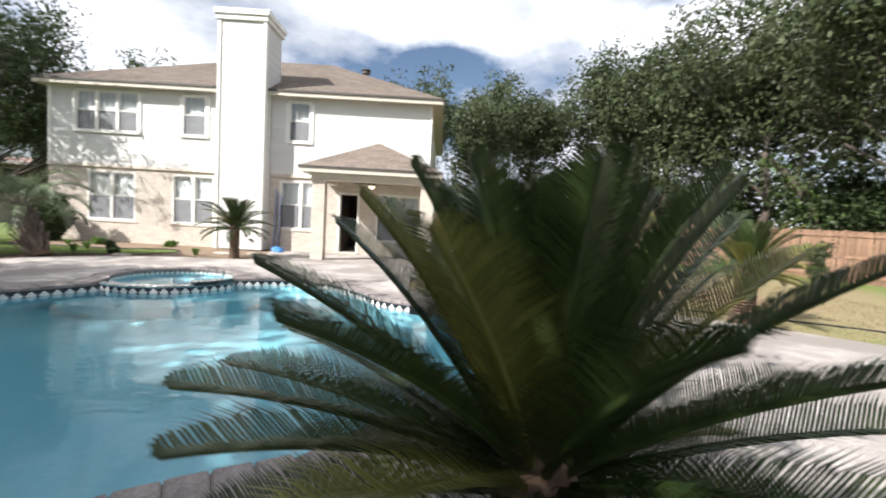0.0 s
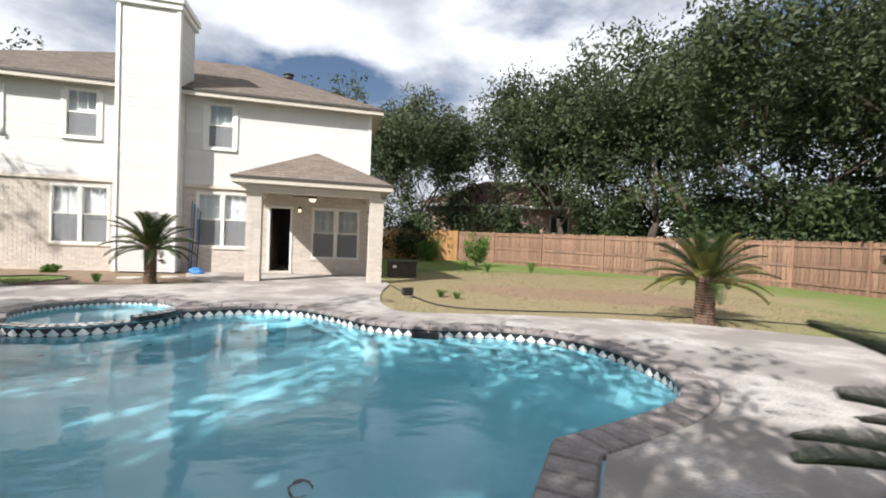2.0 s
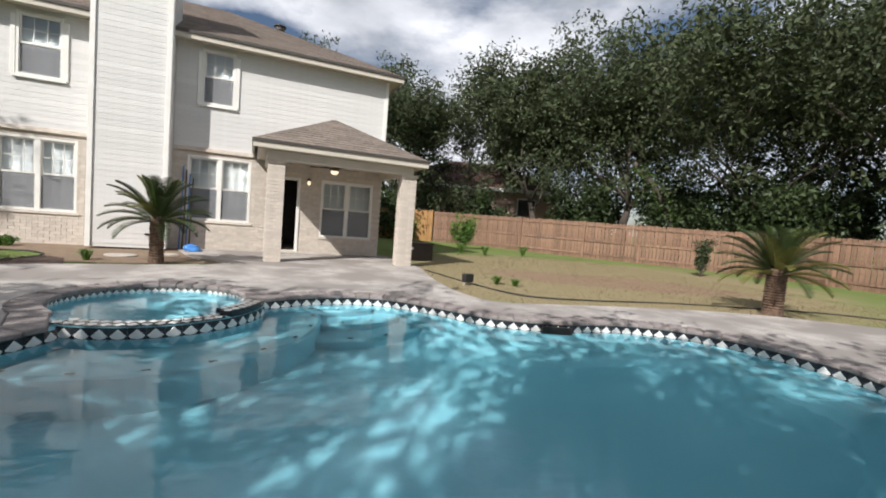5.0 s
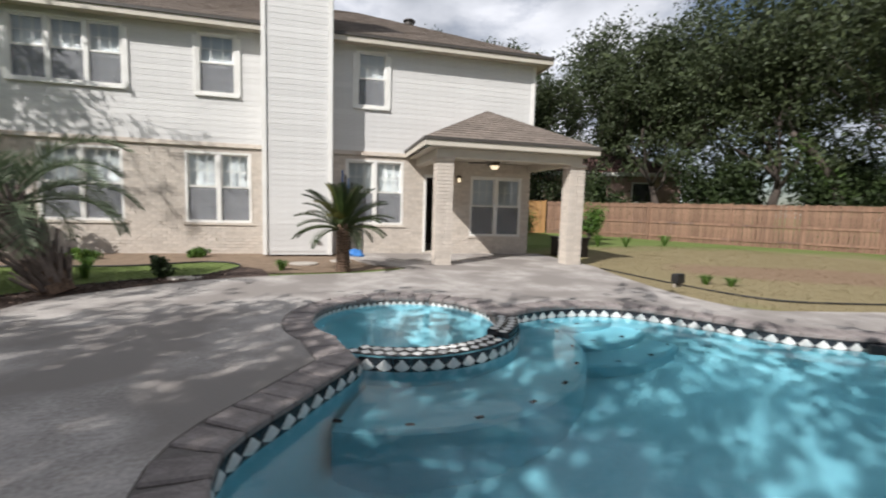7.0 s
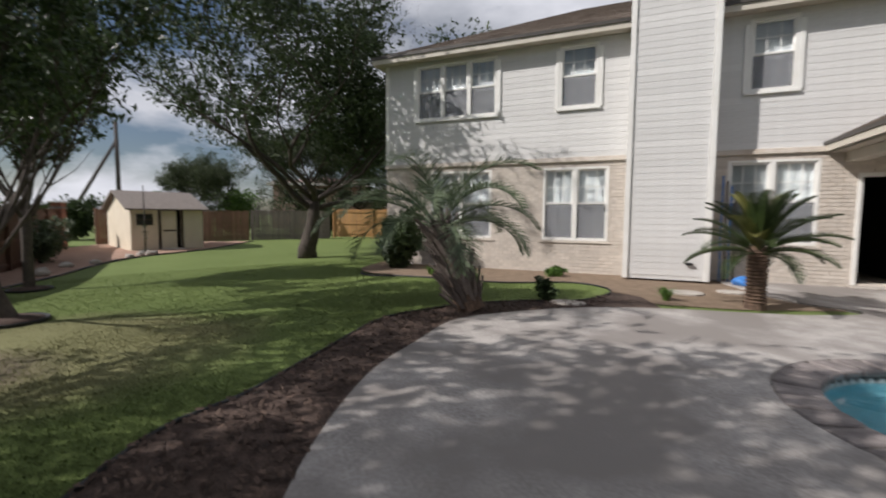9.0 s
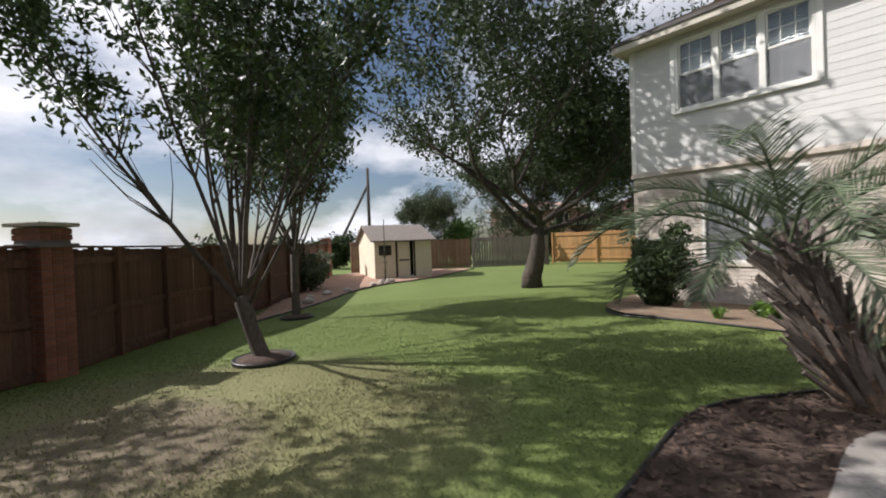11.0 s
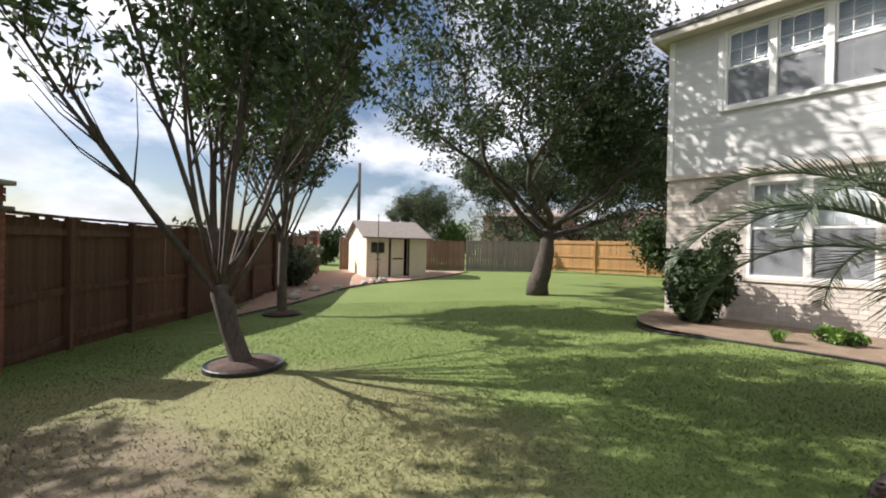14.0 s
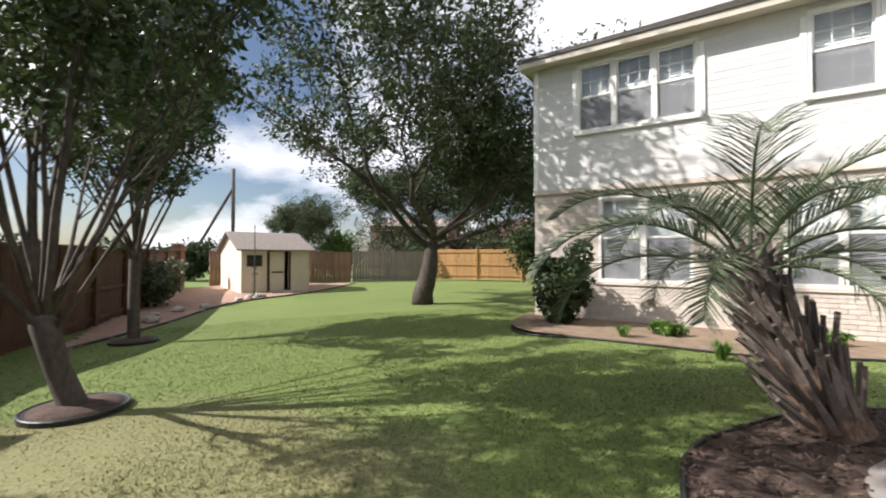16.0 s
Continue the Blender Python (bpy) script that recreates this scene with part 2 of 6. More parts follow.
# ---- mesh helpers ----
def mesh_of(name, bm, mats, smooth=False):
    me = bpy.data.meshes.new(name)
    bm.to_mesh(me)
    bm.free()
    for mt in (mats if isinstance(mats, (list, tuple)) else [mats]):
        me.materials.append(mt)
    if smooth:
        me.shade_smooth()
    return me


def thing(name, m, label, category, group="", kind=""):
    ob = new(name)
    ob.empty_display_size = 0.2
    ob.matrix_world = m if isinstance(m, Matrix) else Matrix.Translation(m)
    return tagged(ob, label, category, group, kind)


def part(name, bm, mat, parent, label="", smooth=False):
    ob = new(name, mesh_of(name, bm, mat, smooth))
    if parent:
        ob.parent = parent
    return tagged(ob, label) if label else ob


def solid(name, bm, mat, label, category="", kind="", smooth=False, group=""):
    return tagged(new(name, mesh_of(name, bm, mat, smooth)), label, category, group, kind)


def box(bm, x0, x1, y0, y1, z0, z1, bevel=0.0, m=None, mi=0):
    vs = [bm.verts.new((x, y, z)) for x in (x0, x1) for y in (y0, y1) for z in (z0, z1)]
    fs = [bm.faces.new([vs[i] for i in q]) for q in ((0, 1, 3, 2), (4, 6, 7, 5), (0, 4, 5, 1), (2, 3, 7, 6), (0, 2, 6, 4), (1, 5, 7, 3))]
    for f in fs:
        f.material_index = mi
    if bevel:
        es = list({e for f in fs for e in f.edges})
        out = bmesh.ops.bevel(bm, geom=es, offset=bevel, segments=1, affect="EDGES", profile=0.5)
        vs = list({v for f in out["faces"] for v in f.verts} | {v for v in vs if v.is_valid})
    if m is not None:
        bmesh.ops.transform(bm, matrix=m, verts=vs)
    return bm


def boxes(*specs, bevel=0.0):
    bm = bmesh.new()
    for s in specs:
        box(bm, *s, bevel=bevel)
    return bm


def lathe(bm, profile, segs=20, m=None, mi=0):
    """A body turned about z from (radius, height) pairs."""
    m = m or Matrix()
    rings = []
    for r, z in profile:
        rings.append([bm.verts.new(m @ Vector((r * math.cos(2 * math.pi * i / segs), r * math.sin(2 * math.pi * i / segs), z))) for i in range(segs)])
    for a, b in zip(rings, rings[1:]):
        for i in range(segs):
            bm.faces.new((a[i], a[(i + 1) % segs], b[(i + 1) % segs], b[i])).material_index = mi
    bm.faces.new(rings[-1]).material_index = mi
    bm.faces.new(rings[0][::-1]).material_index = mi
    return bm


def tube(bm, pts, radii, segs=6, mi=0):
    """A tapered limb along points."""
    rings = []
    up = Vector((0.31, 0.17, 0.93))
    for i, p in enumerate(pts):
        a, b = pts[max(i - 1, 0)], pts[min(i + 1, len(pts) - 1)]
        d = (b - a).normalized() if (b - a).length > 1e-6 else Vector((0, 0, 1))
        u = d.cross(up)
        if u.length < 1e-3:
            u = d.cross(Vector((1, 0, 0)))
        u.normalize()
        v = d.cross(u)
        rings.append([bm.verts.new(p + radii[i] * (math.cos(2 * math.pi * k / segs) * u + math.sin(2 * math.pi * k / segs) * v)) for k in range(segs)])
    for a, b in zip(rings, rings[1:]):
        for k in range(segs):
            bm.faces.new((a[k], a[(k + 1) % segs], b[(k + 1) % segs], b[k])).material_index = mi
    bm.faces.new(rings[-1]).material_index = mi
    bm.faces.new(rings[0][::-1]).material_index = mi


def spline(pts, closed=True, step=0.1):
    """A smooth line through points, cut into even steps."""
    ps = [Vector((*p, 0)) if len(p) == 2 else Vector(p) for p in pts]
    n = len(ps)
    out = []
    for i in range(n if closed else n - 1):
        if closed:
            a, b, c, d = ps[i - 1], ps[i], ps[(i + 1) % n], ps[(i + 2) % n]
        else:
            a, b, c, d = ps[max(i - 1, 0)], ps[i], ps[i + 1], ps[min(i + 2, n - 1)]
        k = max(2, int((c - b).length / step * 2))
        for j in range(k):
            t = j / k
            out.append(0.5 * ((2 * b) + (c - a) * t + (2 * a - 5 * b + 4 * c - d) * t * t + (3 * b - a - 3 * c + d) * t ** 3))
    if not closed:
        out.append(ps[-1])
    line = out + ([out[0]] if closed else [])
    total = sum((q - p).length for p, q in zip(line, line[1:]))
    count = max(3, round(total / step))
    res, run, i = [], 0.0, 0
    for k in range(count if closed else count + 1):
        want = total * k / count
        while i < len(line) - 2 and run + (line[i + 1] - line[i]).length < want:
            run += (line[i + 1] - line[i]).length
            i += 1
        seg = (line[i + 1] - line[i]).length
        res.append(line[i].lerp(line[i + 1], min(1, (want - run) / seg) if seg > 1e-9 else 0))
    return res


def inside(x, y, poly):
    hit = False
    for a, b in zip(poly, poly[1:] + poly[:1]):
        if (a.y > y) != (b.y > y) and x < (b.x - a.x) * (y - a.y) / (b.y - a.y) + a.x:
            hit = not hit
    return hit


def offset(loop, d):
    """The closed line moved to its right by d."""
    res = []
    n = len(loop)
    for i, p in enumerate(loop):
        t = (loop[(i + 1) % n] - loop[i - 1]).normalized()
        res.append(p + Vector((t.y, -t.x, 0)) * d)
    return res


def fill_loops(loops, z):
    bm = bmesh.new()
    edges = []
    for lp in loops:
        vs = [bm.verts.new((p.x, p.y, z)) for p in lp]
        edges += [bm.edges.new((a, b)) for a, b in zip(vs, vs[1:] + vs[:1])]
    bmesh.ops.triangle_fill(bm, use_beauty=True, use_dissolve=False, edges=edges)
    bmesh.ops.recalc_face_normals(bm, faces=bm.faces)
    if bm.faces and sum(f.normal.z for f in bm.faces) < 0:
        bmesh.ops.reverse_faces(bm, faces=bm.faces)
    return bm


def smooth(a, b, x):
    t = min(1, max(0, (x - a) / (b - a)))
    return t * t * (3 - 2 * t)


def ground_z(x, y):
    left = -0.12 * smooth(-10.5, -14.2, x) - 0.24 * smooth(-14.2, -18.6, x) * (1 - 0.5 * smooth(11, 16, y))
    right = -0.03 * smooth(6, 10, x)
    return -0.035 + left + right


# ---- pool, spa and deck ----
SPA = Vector((-4.80, 8.77, 0))
SPA_IN, SPA_OUT = 1.03, 1.26
POOL_LINE = [(0.16, 3.58), (0.87, 3.79), (1.49, 4.03), (1.94, 4.37), (2.22, 5.07), (2.10, 6.02), (1.64, 6.66), (0.93, 7.02), (0.07, 7.16), (-0.69, 7.54), (-1.27, 8.27),
             (-1.94, 8.90), (-2.80, 9.01), (-3.65, 8.71)]
ARC = [(SPA.x + (SPA_OUT + 0.014) * math.cos(a), SPA.y + (SPA_OUT + 0.014) * math.sin(a)) for a in [radians(-12 - 4.5 * k) for k in range(1, 24)]]
POOL_LEFT = [(-5.41, 7.45), (-5.83, 6.79), (-6.14, 6.22), (-5.97, 5.54), (-5.31, 4.72), (-4.52, 4.25), (-3.46, 3.27), (-2.46, 2.51), (-1.63, 2.01), (-1.21, 2.38), (-0.41, 2.82)]
pool_loop = spline(POOL_LINE[:1] + POOL_LINE[1:], False, 0.15) + [Vector((x, y, 0)) for x, y in ARC] + spline(POOL_LEFT, False, 0.15)
pool_loop = [p for i, p in enumerate(pool_loop) if (p - pool_loop[i - 1]).length > 0.03]
far_arc = [SPA + Vector((SPA_IN * math.cos(a), SPA_IN * math.sin(a), 0)) for a in [radians(8 + 7 * k) for k in range(31)]]
line_a = spline(POOL_LINE, False, 0.15)
line_b = spline(POOL_LEFT, False, 0.15)
rim_loop = line_a + far_arc + line_b
coping_outer = offset(rim_loop, 0.3)
coping_outer = [p for i, p in enumerate(coping_outer) if (p - coping_outer[i - 1]).length > 0.02]
# keep the outer line from folding over where the spa meets the pool
coping_outer = [p for p in coping_outer if all((p - q).length > 0.27 for q in rim_loop)]

DECK_EDGE = [(-5.37, 15.45), (-5.32, 14.63), (-4.87, 13.25), (-4.14, 12.60), (-4.87, 12.11), (-5.48, 11.95), (-6.75, 11.72), (-7.66, 11.34), (-8.43, 10.73), (-9.05, 9.97), (-9.08, 8.94), (-9.05, 8.07),
             (-8.79, 7.10), (-8.43, 6.29), (-7.80, 5.19), (-7.10, 3.48), (-6.69, 1.31), (-6.48, -1.29), (-2.77, -1.74), (3.37, -1.51), (7.22, -0.66), (7.84, 2.18), (7.54, 4.97), (6.14, 6.20), (4.49, 7.31),
             (2.64, 7.91), (0.67, 8.29), (-0.10, 8.52), (-0.36, 9.38), (-0.18, 11.07), (0.20, 12.70)]
deck_loop = [Vector((-5.5, 15.3, 0))] + spline(DECK_EDGE[1:], False, 0.2) + [Vector((0.05, 15.3, 0))]
deck_bm = fill_loops([deck_loop, coping_outer], 0.0)
rim = [e for e in deck_bm.edges if e.is_boundary]
ext = bmesh.ops.extrude_edge_only(deck_bm, edges=rim)
for v in ext["geom"]:
    if isinstance(v, bmesh.types.BMVert):
        v.co.z -= 0.12
deck = solid("pavement", deck_bm, CONCRETE, "grey stained concrete pool deck with worn patches", "deck", "structure")

MULCH_EDGE = [(-7.36, 12.92), (-7.44, 12.53), (-7.80, 11.90), (-8.69, 11.42), (-9.26, 10.93), (-9.59, 10.42), (-9.92, 9.62), (-9.76, 8.25), (-9.63, 7.26), (-9.65, 6.61), (-9.01, 5.21), (-8.34, 3.47), (-7.90, 1.29), (-7.59, -1.27)]
mulch_line = spline(MULCH_EDGE, False, 0.2)
BED_EDGE = [(-7.36, 12.92), (-7.50, 13.41), (-8.14, 13.73), (-9.29, 13.18), (-10.45, 13.16), (-11.61, 13.29), (-12.46, 13.33), (-13.13, 14.06), (-13.38, 15.57)]
bed_line = spline(BED_EDGE, False, 0.2)


mulch_poly = mulch_line + [Vector((-6.8, -1.2, 0))] + [Vector((x + 0.12, y, 0)) for x, y in reversed(DECK_EDGE[6:18])] + [Vector((-6.9, 12.6, 0))]
mb = fill_loops([mulch_poly], -0.012)
for v in mb.verts:
    v.co.z += 0.02 * noise.noise(v.co * 3)
mulch_bed = solid("mulch_bed", mb, MULCH, "dark bark mulch strip along the curved deck", "mulch", "structure")
soil_poly = bed_line + [Vector((-5.4, 15.3, 0)), Vector((-4.28, 12.7, 0)), Vector((-5.65, 12.2, 0)), Vector((-6.95, 12.1, 0))]
soil_bed = solid("soil_bed", fill_loops([soil_poly], -0.02), SOIL, "bare brown soil bed along the brick wall", "soil", "structure")

# ---- ground: one sheet to the horizon ----
GRASS = bpy.data.materials.new("lawn_ground")
GRASS.use_nodes = True


def lawn_nodes(m, blade):
    n, l = m.node_tree.nodes, m.node_tree.links
    b = n["Principled BSDF"]
    geo = n.new("ShaderNodeNewGeometry")
    t1 = n.new("ShaderNodeTexNoise")
    t1.inputs["Scale"].default_value = 0.55
    t1.inputs["Detail"].default_value = 7
    t1.inputs["Roughness"].default_value = 0.62
    t2 = n.new("ShaderNodeTexNoise")
    t2.inputs["Scale"].default_value = 45
    t2.inputs["Detail"].default_value = 4
    l.new(geo.outputs["Position"], t1.inputs["Vector"])
    l.new(geo.outputs["Position"], t2.inputs["Vector"])
    sep = n.new("ShaderNodeSeparateXYZ")
    l.new(geo.outputs["Position"], sep.inputs["Vector"])

    def patch(cx, cy, rx, ry, turn=0.0):
        c, s = math.cos(turn), math.sin(turn)
        outs = []
        for kx, ky, r in ((c, s, rx), (-s, c, ry)):
            a = n.new("ShaderNodeMath")
            a.operation = "MULTIPLY_ADD"
            a.inputs[1].default_value = kx / r
            a.inputs[2].default_value = -(kx * cx + ky * cy) / r
            l.new(sep.outputs["X"], a.inputs[0])
            bb = n.new("ShaderNodeMath")
            bb.operation = "MULTIPLY_ADD"
            bb.inputs[1].default_value = ky / r
            l.new(sep.outputs["Y"], bb.inputs[0])
            l.new(a.outputs[0], bb.inputs[2])
            q = n.new("ShaderNodeMath")
            q.operation = "MULTIPLY"
            l.new(bb.outputs[0], q.inputs[0])
            l.new(bb.outputs[0], q.inputs[1])
            outs.append(q)
        s2 = n.new("ShaderNodeMath")
        s2.operation = "ADD"
        l.new(outs[0].outputs[0], s2.inputs[0])
        l.new(outs[1].outputs[0], s2.inputs[1])
        s3 = n.new("ShaderNodeMath")
        s3.operation = "MULTIPLY_ADD"
        s3.inputs[1].default_value = 1.6
        l.new(t1.outputs["Fac"], s3.inputs[0])
        l.new(s2.outputs[0], s3.inputs[2])
        mr = n.new("ShaderNodeMapRange")
        mr.inputs["From Min"].default_value = 1.35
        mr.inputs["From Max"].default_value = 2.0
        mr.inputs["To Min"].default_value = 1
        mr.inputs["To Max"].default_value = 0
        l.new(s3.outputs[0], mr.inputs["Value"])
        return mr.outputs["Result"]

    def mix(fac, a, c2):
        mx = n.new("ShaderNodeMix")
        mx.data_type = "RGBA"
        l.new(fac, mx.inputs["Factor"])
        if isinstance(a, tuple):
            mx.inputs[6].default_value = (*a, 1)
        else:
            l.new(a, mx.inputs[6])
        mx.inputs[7].default_value = (*c2, 1)
        return mx.outputs[2]

    colour = mix(t1.outputs["Fac"], (0.11, 0.155, 0.038), (0.185, 0.235, 0.075))
    colour = mix(patch(-12.7, 7.0, 2.5, 2.0, 0.6), colour, (0.205, 0.20, 0.092))
    colour = mix(patch(5.47, 11.89, 8.2, 6.4, 0.2), colour, (0.26, 0.215, 0.12))
    colour = mix(patch(5.22, 10.99, 3.6, 1.4, -0.45), colour, (0.25, 0.175, 0.115))
    if not blade:
        colour = mix(patch(-12.6, 6.4, 1.3, 0.9, 0.5), colour, (0.185, 0.15, 0.10))
    mx = n.new("ShaderNodeMix")
    mx.data_type = "RGBA"
    mx.blend_type = "MULTIPLY"
    mx.inputs["Factor"].default_value = 0.5
    rp = n.new("ShaderNodeValToRGB")
    rp.color_ramp.elements[0].position = 0.3
    rp.color_ramp.elements[0].color = (0.5, 0.5, 0.5, 1)
    rp.color_ramp.elements[1].position = 0.62
    rp.color_ramp.elements[1].color = (1.18, 1.18, 1.18, 1)
    l.new(t2.outputs["Fac"], rp.inputs["Fac"])
    l.new(colour, mx.inputs[6])
    l.new(rp.outputs["Color"], mx.inputs[7])
    l.new(mx.outputs[2], b.inputs["Base Color"])
    b.inputs["Roughness"].default_value = 0.85
    b.inputs["Specular IOR Level"].default_value = 0.25
    bp = n.new("ShaderNodeBump")
    bp.inputs["Strength"].default_value = 0.3
    bp.inputs["Distance"].default_value = 0.03
    l.new(t2.outputs["Fac"], bp.inputs["Height"])
    l.new(bp.outputs["Normal"], b.inputs["Normal"])


lawn_nodes(GRASS, False)
gxs = [-900, -300, -120, -70, -45] + [-36 + 0.6 * i for i in range(101)] + [34, 50, 80, 160, 400, 900]
gys = [-900, -300, -100, -40, -20] + [-12 + 0.6 * i for i in range(79)] + [45, 60, 100, 200, 500, 900]
core = [p for p in offset(deck_loop, 0.0)]
gbm = bmesh.new()
gv = {}
for i, x in enumerate(gxs):
    for j, y in enumerate(gys):
        gv[i, j] = (gbm.verts.new((x, y, ground_z(x, y) + (0.012 * noise.noise(Vector((x, y, 0)) * 0.7) if abs(x) < 40 else 0))), inside(x, y, core))
for i in range(len(gxs) - 1):
    for j in range(len(gys) - 1):
        q = [gv[i, j], gv[i + 1, j], gv[i + 1, j + 1], gv[i, j + 1]]
        if not all(k[1] for k in q):
            gbm.faces.new([k[0] for k in q])
for k in gv.values():
    if not k[0].link_faces:
        gbm.verts.remove(k[0])
ground = solid("ground", gbm, GRASS, "patchy green and tan back garden lawn", "lawn", "structure", smooth=True)

# ---- pool shell and water ----
pb = bmesh.new()
prof = [(0.0, -0.16), (0.0, -1.05), (0.12, -1.2), (0.4, -1.28)]
rings = []
for d, z in prof:
    rings.append([pb.verts.new((p.x, p.y, z)) for p in offset(pool_loop, -d)])
for a, b in zip(rings, rings[1:]):
    for i in range(len(a)):
        pb.faces.new((a[i], a[(i + 1) % len(a)], b[(i + 1) % len(a)], b[i]))
floor_bm = fill_loops([[Vector(v.co) for v in rings[-1]]], -1.28)
me_tmp = bpy.data.meshes.new("tmp")
floor_bm.to_mesh(me_tmp)
floor_bm.free()
pb.from_mesh(me_tmp)
pool_shell = solid("pool_basin", pb, POOL, "blue-green plastered swimming pool basin with rounded floor", "pool", "structure", smooth=True)
wb = fill_loops([offset(pool_loop, 0.02)], -0.14)
pool_water = solid("water", wb, WATER, "clear blue pool water with soft ripples", "water", "structure", smooth=True)
pool_water.visible_shadow = False
sb = bmesh.new()
lathe(sb, [(SPA_IN - 0.5, -1.0), (SPA_IN - 0.48, -0.5), (SPA_IN - 0.02, -0.46), (SPA_IN - 0.01, -0.1)], 48)
sb.faces.ensure_lookup_table()
bmesh.ops.delete(sb, geom=[f for f in sb.faces if len(f.verts) > 4 and f.calc_center_median().z > -0.3], context="FACES_ONLY")
bmesh.ops.transform(sb, matrix=Matrix.Translation(SPA), verts=sb.verts)
spa_shell = solid("spa_basin", sb, POOL, "round plastered spa basin with a seat ledge", "spa", "structure", smooth=True)
wb = bmesh.new()
cv = [wb.verts.new((SPA.x + 1.04 * math.cos(2 * math.pi * i / 48), SPA.y + 1.04 * math.sin(2 * math.pi * i / 48), -0.1)) for i in range(48)]
wb.faces.new(cv)
spa_water = solid("spa_water", wb, WATER, "still clear water in the round spa", "water", "structure")
spa_water.visible_shadow = False
# spa wall towards the pool
ww = bmesh.new()
angs = [radians(-14 - 3 * k) for k in range(36)]
sect = [(SPA_IN - 0.01, -0.5), (SPA_IN, -0.035), (SPA_OUT, -0.035), (SPA_OUT + 0.01, -1.28)]
cols = [[ww.verts.new((SPA.x + r * math.cos(a), SPA.y + r * math.sin(a), z)) for r, z in sect] for a in angs]
for a, b in zip(cols, cols[1:]):
    for k in range(3):
        ww.faces.new((a[k], a[k + 1], b[k + 1], b[k]))
bmesh.ops.recalc_face_normals(ww, faces=ww.faces)
spa_wall = solid("spa_wall", ww, POOL, "low curved spa spillway wall clad in tiles", "wall", "structure")

# ---- house ----
X0, X1, YW = -13.16, -0.24, 15.32
BAND, EAVE = 2.53, 5.20
DEPTH = 11.0


def wall_with_holes(name, x0, x1, z0, z1, y, thick, holes, mat, label):
    """A wall in the xz plane, its front at y, cut through by holes (x0, x1, z0, z1)."""
    bm = bmesh.new()
    xs = sorted({x0, x1} | {v for h in holes for v in h[:2]})
    zs = sorted({z0, z1} | {v for h in holes for v in h[2:]})
    grid = {}

    def vert(x, z, yy):
        if (x, z, yy) not in grid:
            grid[x, z, yy] = bm.verts.new((x, yy, z))
        return grid[x, z, yy]

    def open_at(i, j):
        if not (0 <= i < len(xs) - 1 and 0 <= j < len(zs) - 1):
            return True
        cx, cz = (xs[i] + xs[i + 1]) / 2, (zs[j] + zs[j + 1]) / 2
        return any(h[0] < cx < h[1] and h[2] < cz < h[3] for h in holes)

    for i in range(len(xs) - 1):
        for j in range(len(zs) - 1):
            if open_at(i, j):
                continue
            a, b, c, d = xs[i], xs[i + 1], zs[j], zs[j + 1]
            bm.faces.new([vert(*p) for p in ((a, c, y), (b, c, y), (b, d, y), (a, d, y))])
            bm.faces.new([vert(*p) for p in ((a, d, y + thick), (b, d, y + thick), (b, c, y + thick), (a, c, y + thick))])
            for di, dj, p, q in ((-1, 0, (a, d), (a, c)), (1, 0, (b, c), (b, d)), (0, -1, (a, c), (b, c)), (0, 1, (b, d), (a, d))):
                if open_at(i + di, j + dj):
                    bm.faces.new([vert(p[0], p[1], y), vert(p[0], p[1], y + thick), vert(q[0], q[1], y + thick), vert(q[0], q[1], y)])
    return solid(name, bm, mat, label, "wall", "structure")


# openings: x0, x1, z0, z1
LOW = [(-11.85, -10.22, 0.72, 2.39), (-8.98, -7.54, 0.72, 2.39), (-5.33, -3.84, 0.74, 2.40)]
DOOR = (-3.30, -2.57, 0.06, 2.10)
PATIO_WIN = (-2.0, -0.5, 0.48, 2.12)
UP = [(-12.25, -10.12, 3.70, 5.08), (-8.66, -7.83, 3.70, 5.08), (-5.08, -4.31, 3.70, 5.08)]
wall_low = wall_with_holes("wall_south_lower", X0 + 0.02, X1 - 0.02, -0.1, BAND, YW + 0.02, 0.22, LOW + [DOOR, PATIO_WIN], MORTAR, "cream brick ground floor wall with pale mortar")
wall_up = wall_with_holes("wall_south_upper", X0 + 0.01, X1 - 0.01, BAND, EAVE + 0.02, YW + 0.015, 0.2, UP, SIDING, "off-white painted lap siding upper wall")
hb = boxes((X0 + 0.02, X0 + 0.24, YW + 0.25, YW + DEPTH, -0.1, EAVE), (X1 - 0.24, X1 - 0.02, YW + 0.25, YW + DEPTH, -0.1, EAVE), (X0 + 0.25, X1 - 0.25, YW + DEPTH - 0.22, YW + DEPTH, -0.1, EAVE))
solid("wall_sides", hb, SIDING, "off-white side and rear walls of the house", "wall", "structure")
solid("floor_inside", boxes((X0 + 0.25, X1 - 0.25, YW + 0.25, YW + DEPTH - 0.25, 0.0, 0.05), (X0 + 0.25, X1 - 0.25, YW + 0.25, YW + DEPTH - 0.25, 2.55, 2.75), (X0 + 0.25, X1 - 0.25, YW + DEPTH * 0.35, YW + DEPTH * 0.35 + 0.1, 0.05, 5.1)), FASCIA, "plain floors and partition inside the house", "floor", "structure")


def roof_slab(bm, pts, thick):
    """A sloping roof plane of some thickness under its corner points."""
    top = [bm.verts.new(p) for p in pts]
    low = [bm.verts.new((p[0], p[1], p[2] - thick)) for p in pts]
    bm.faces.new(top)
    bm.faces.new(low[::-1])
    for i in range(len(pts)):
        j = (i + 1) % len(pts)
        bm.faces.new((top[i], low[i], low[j], top[j]))


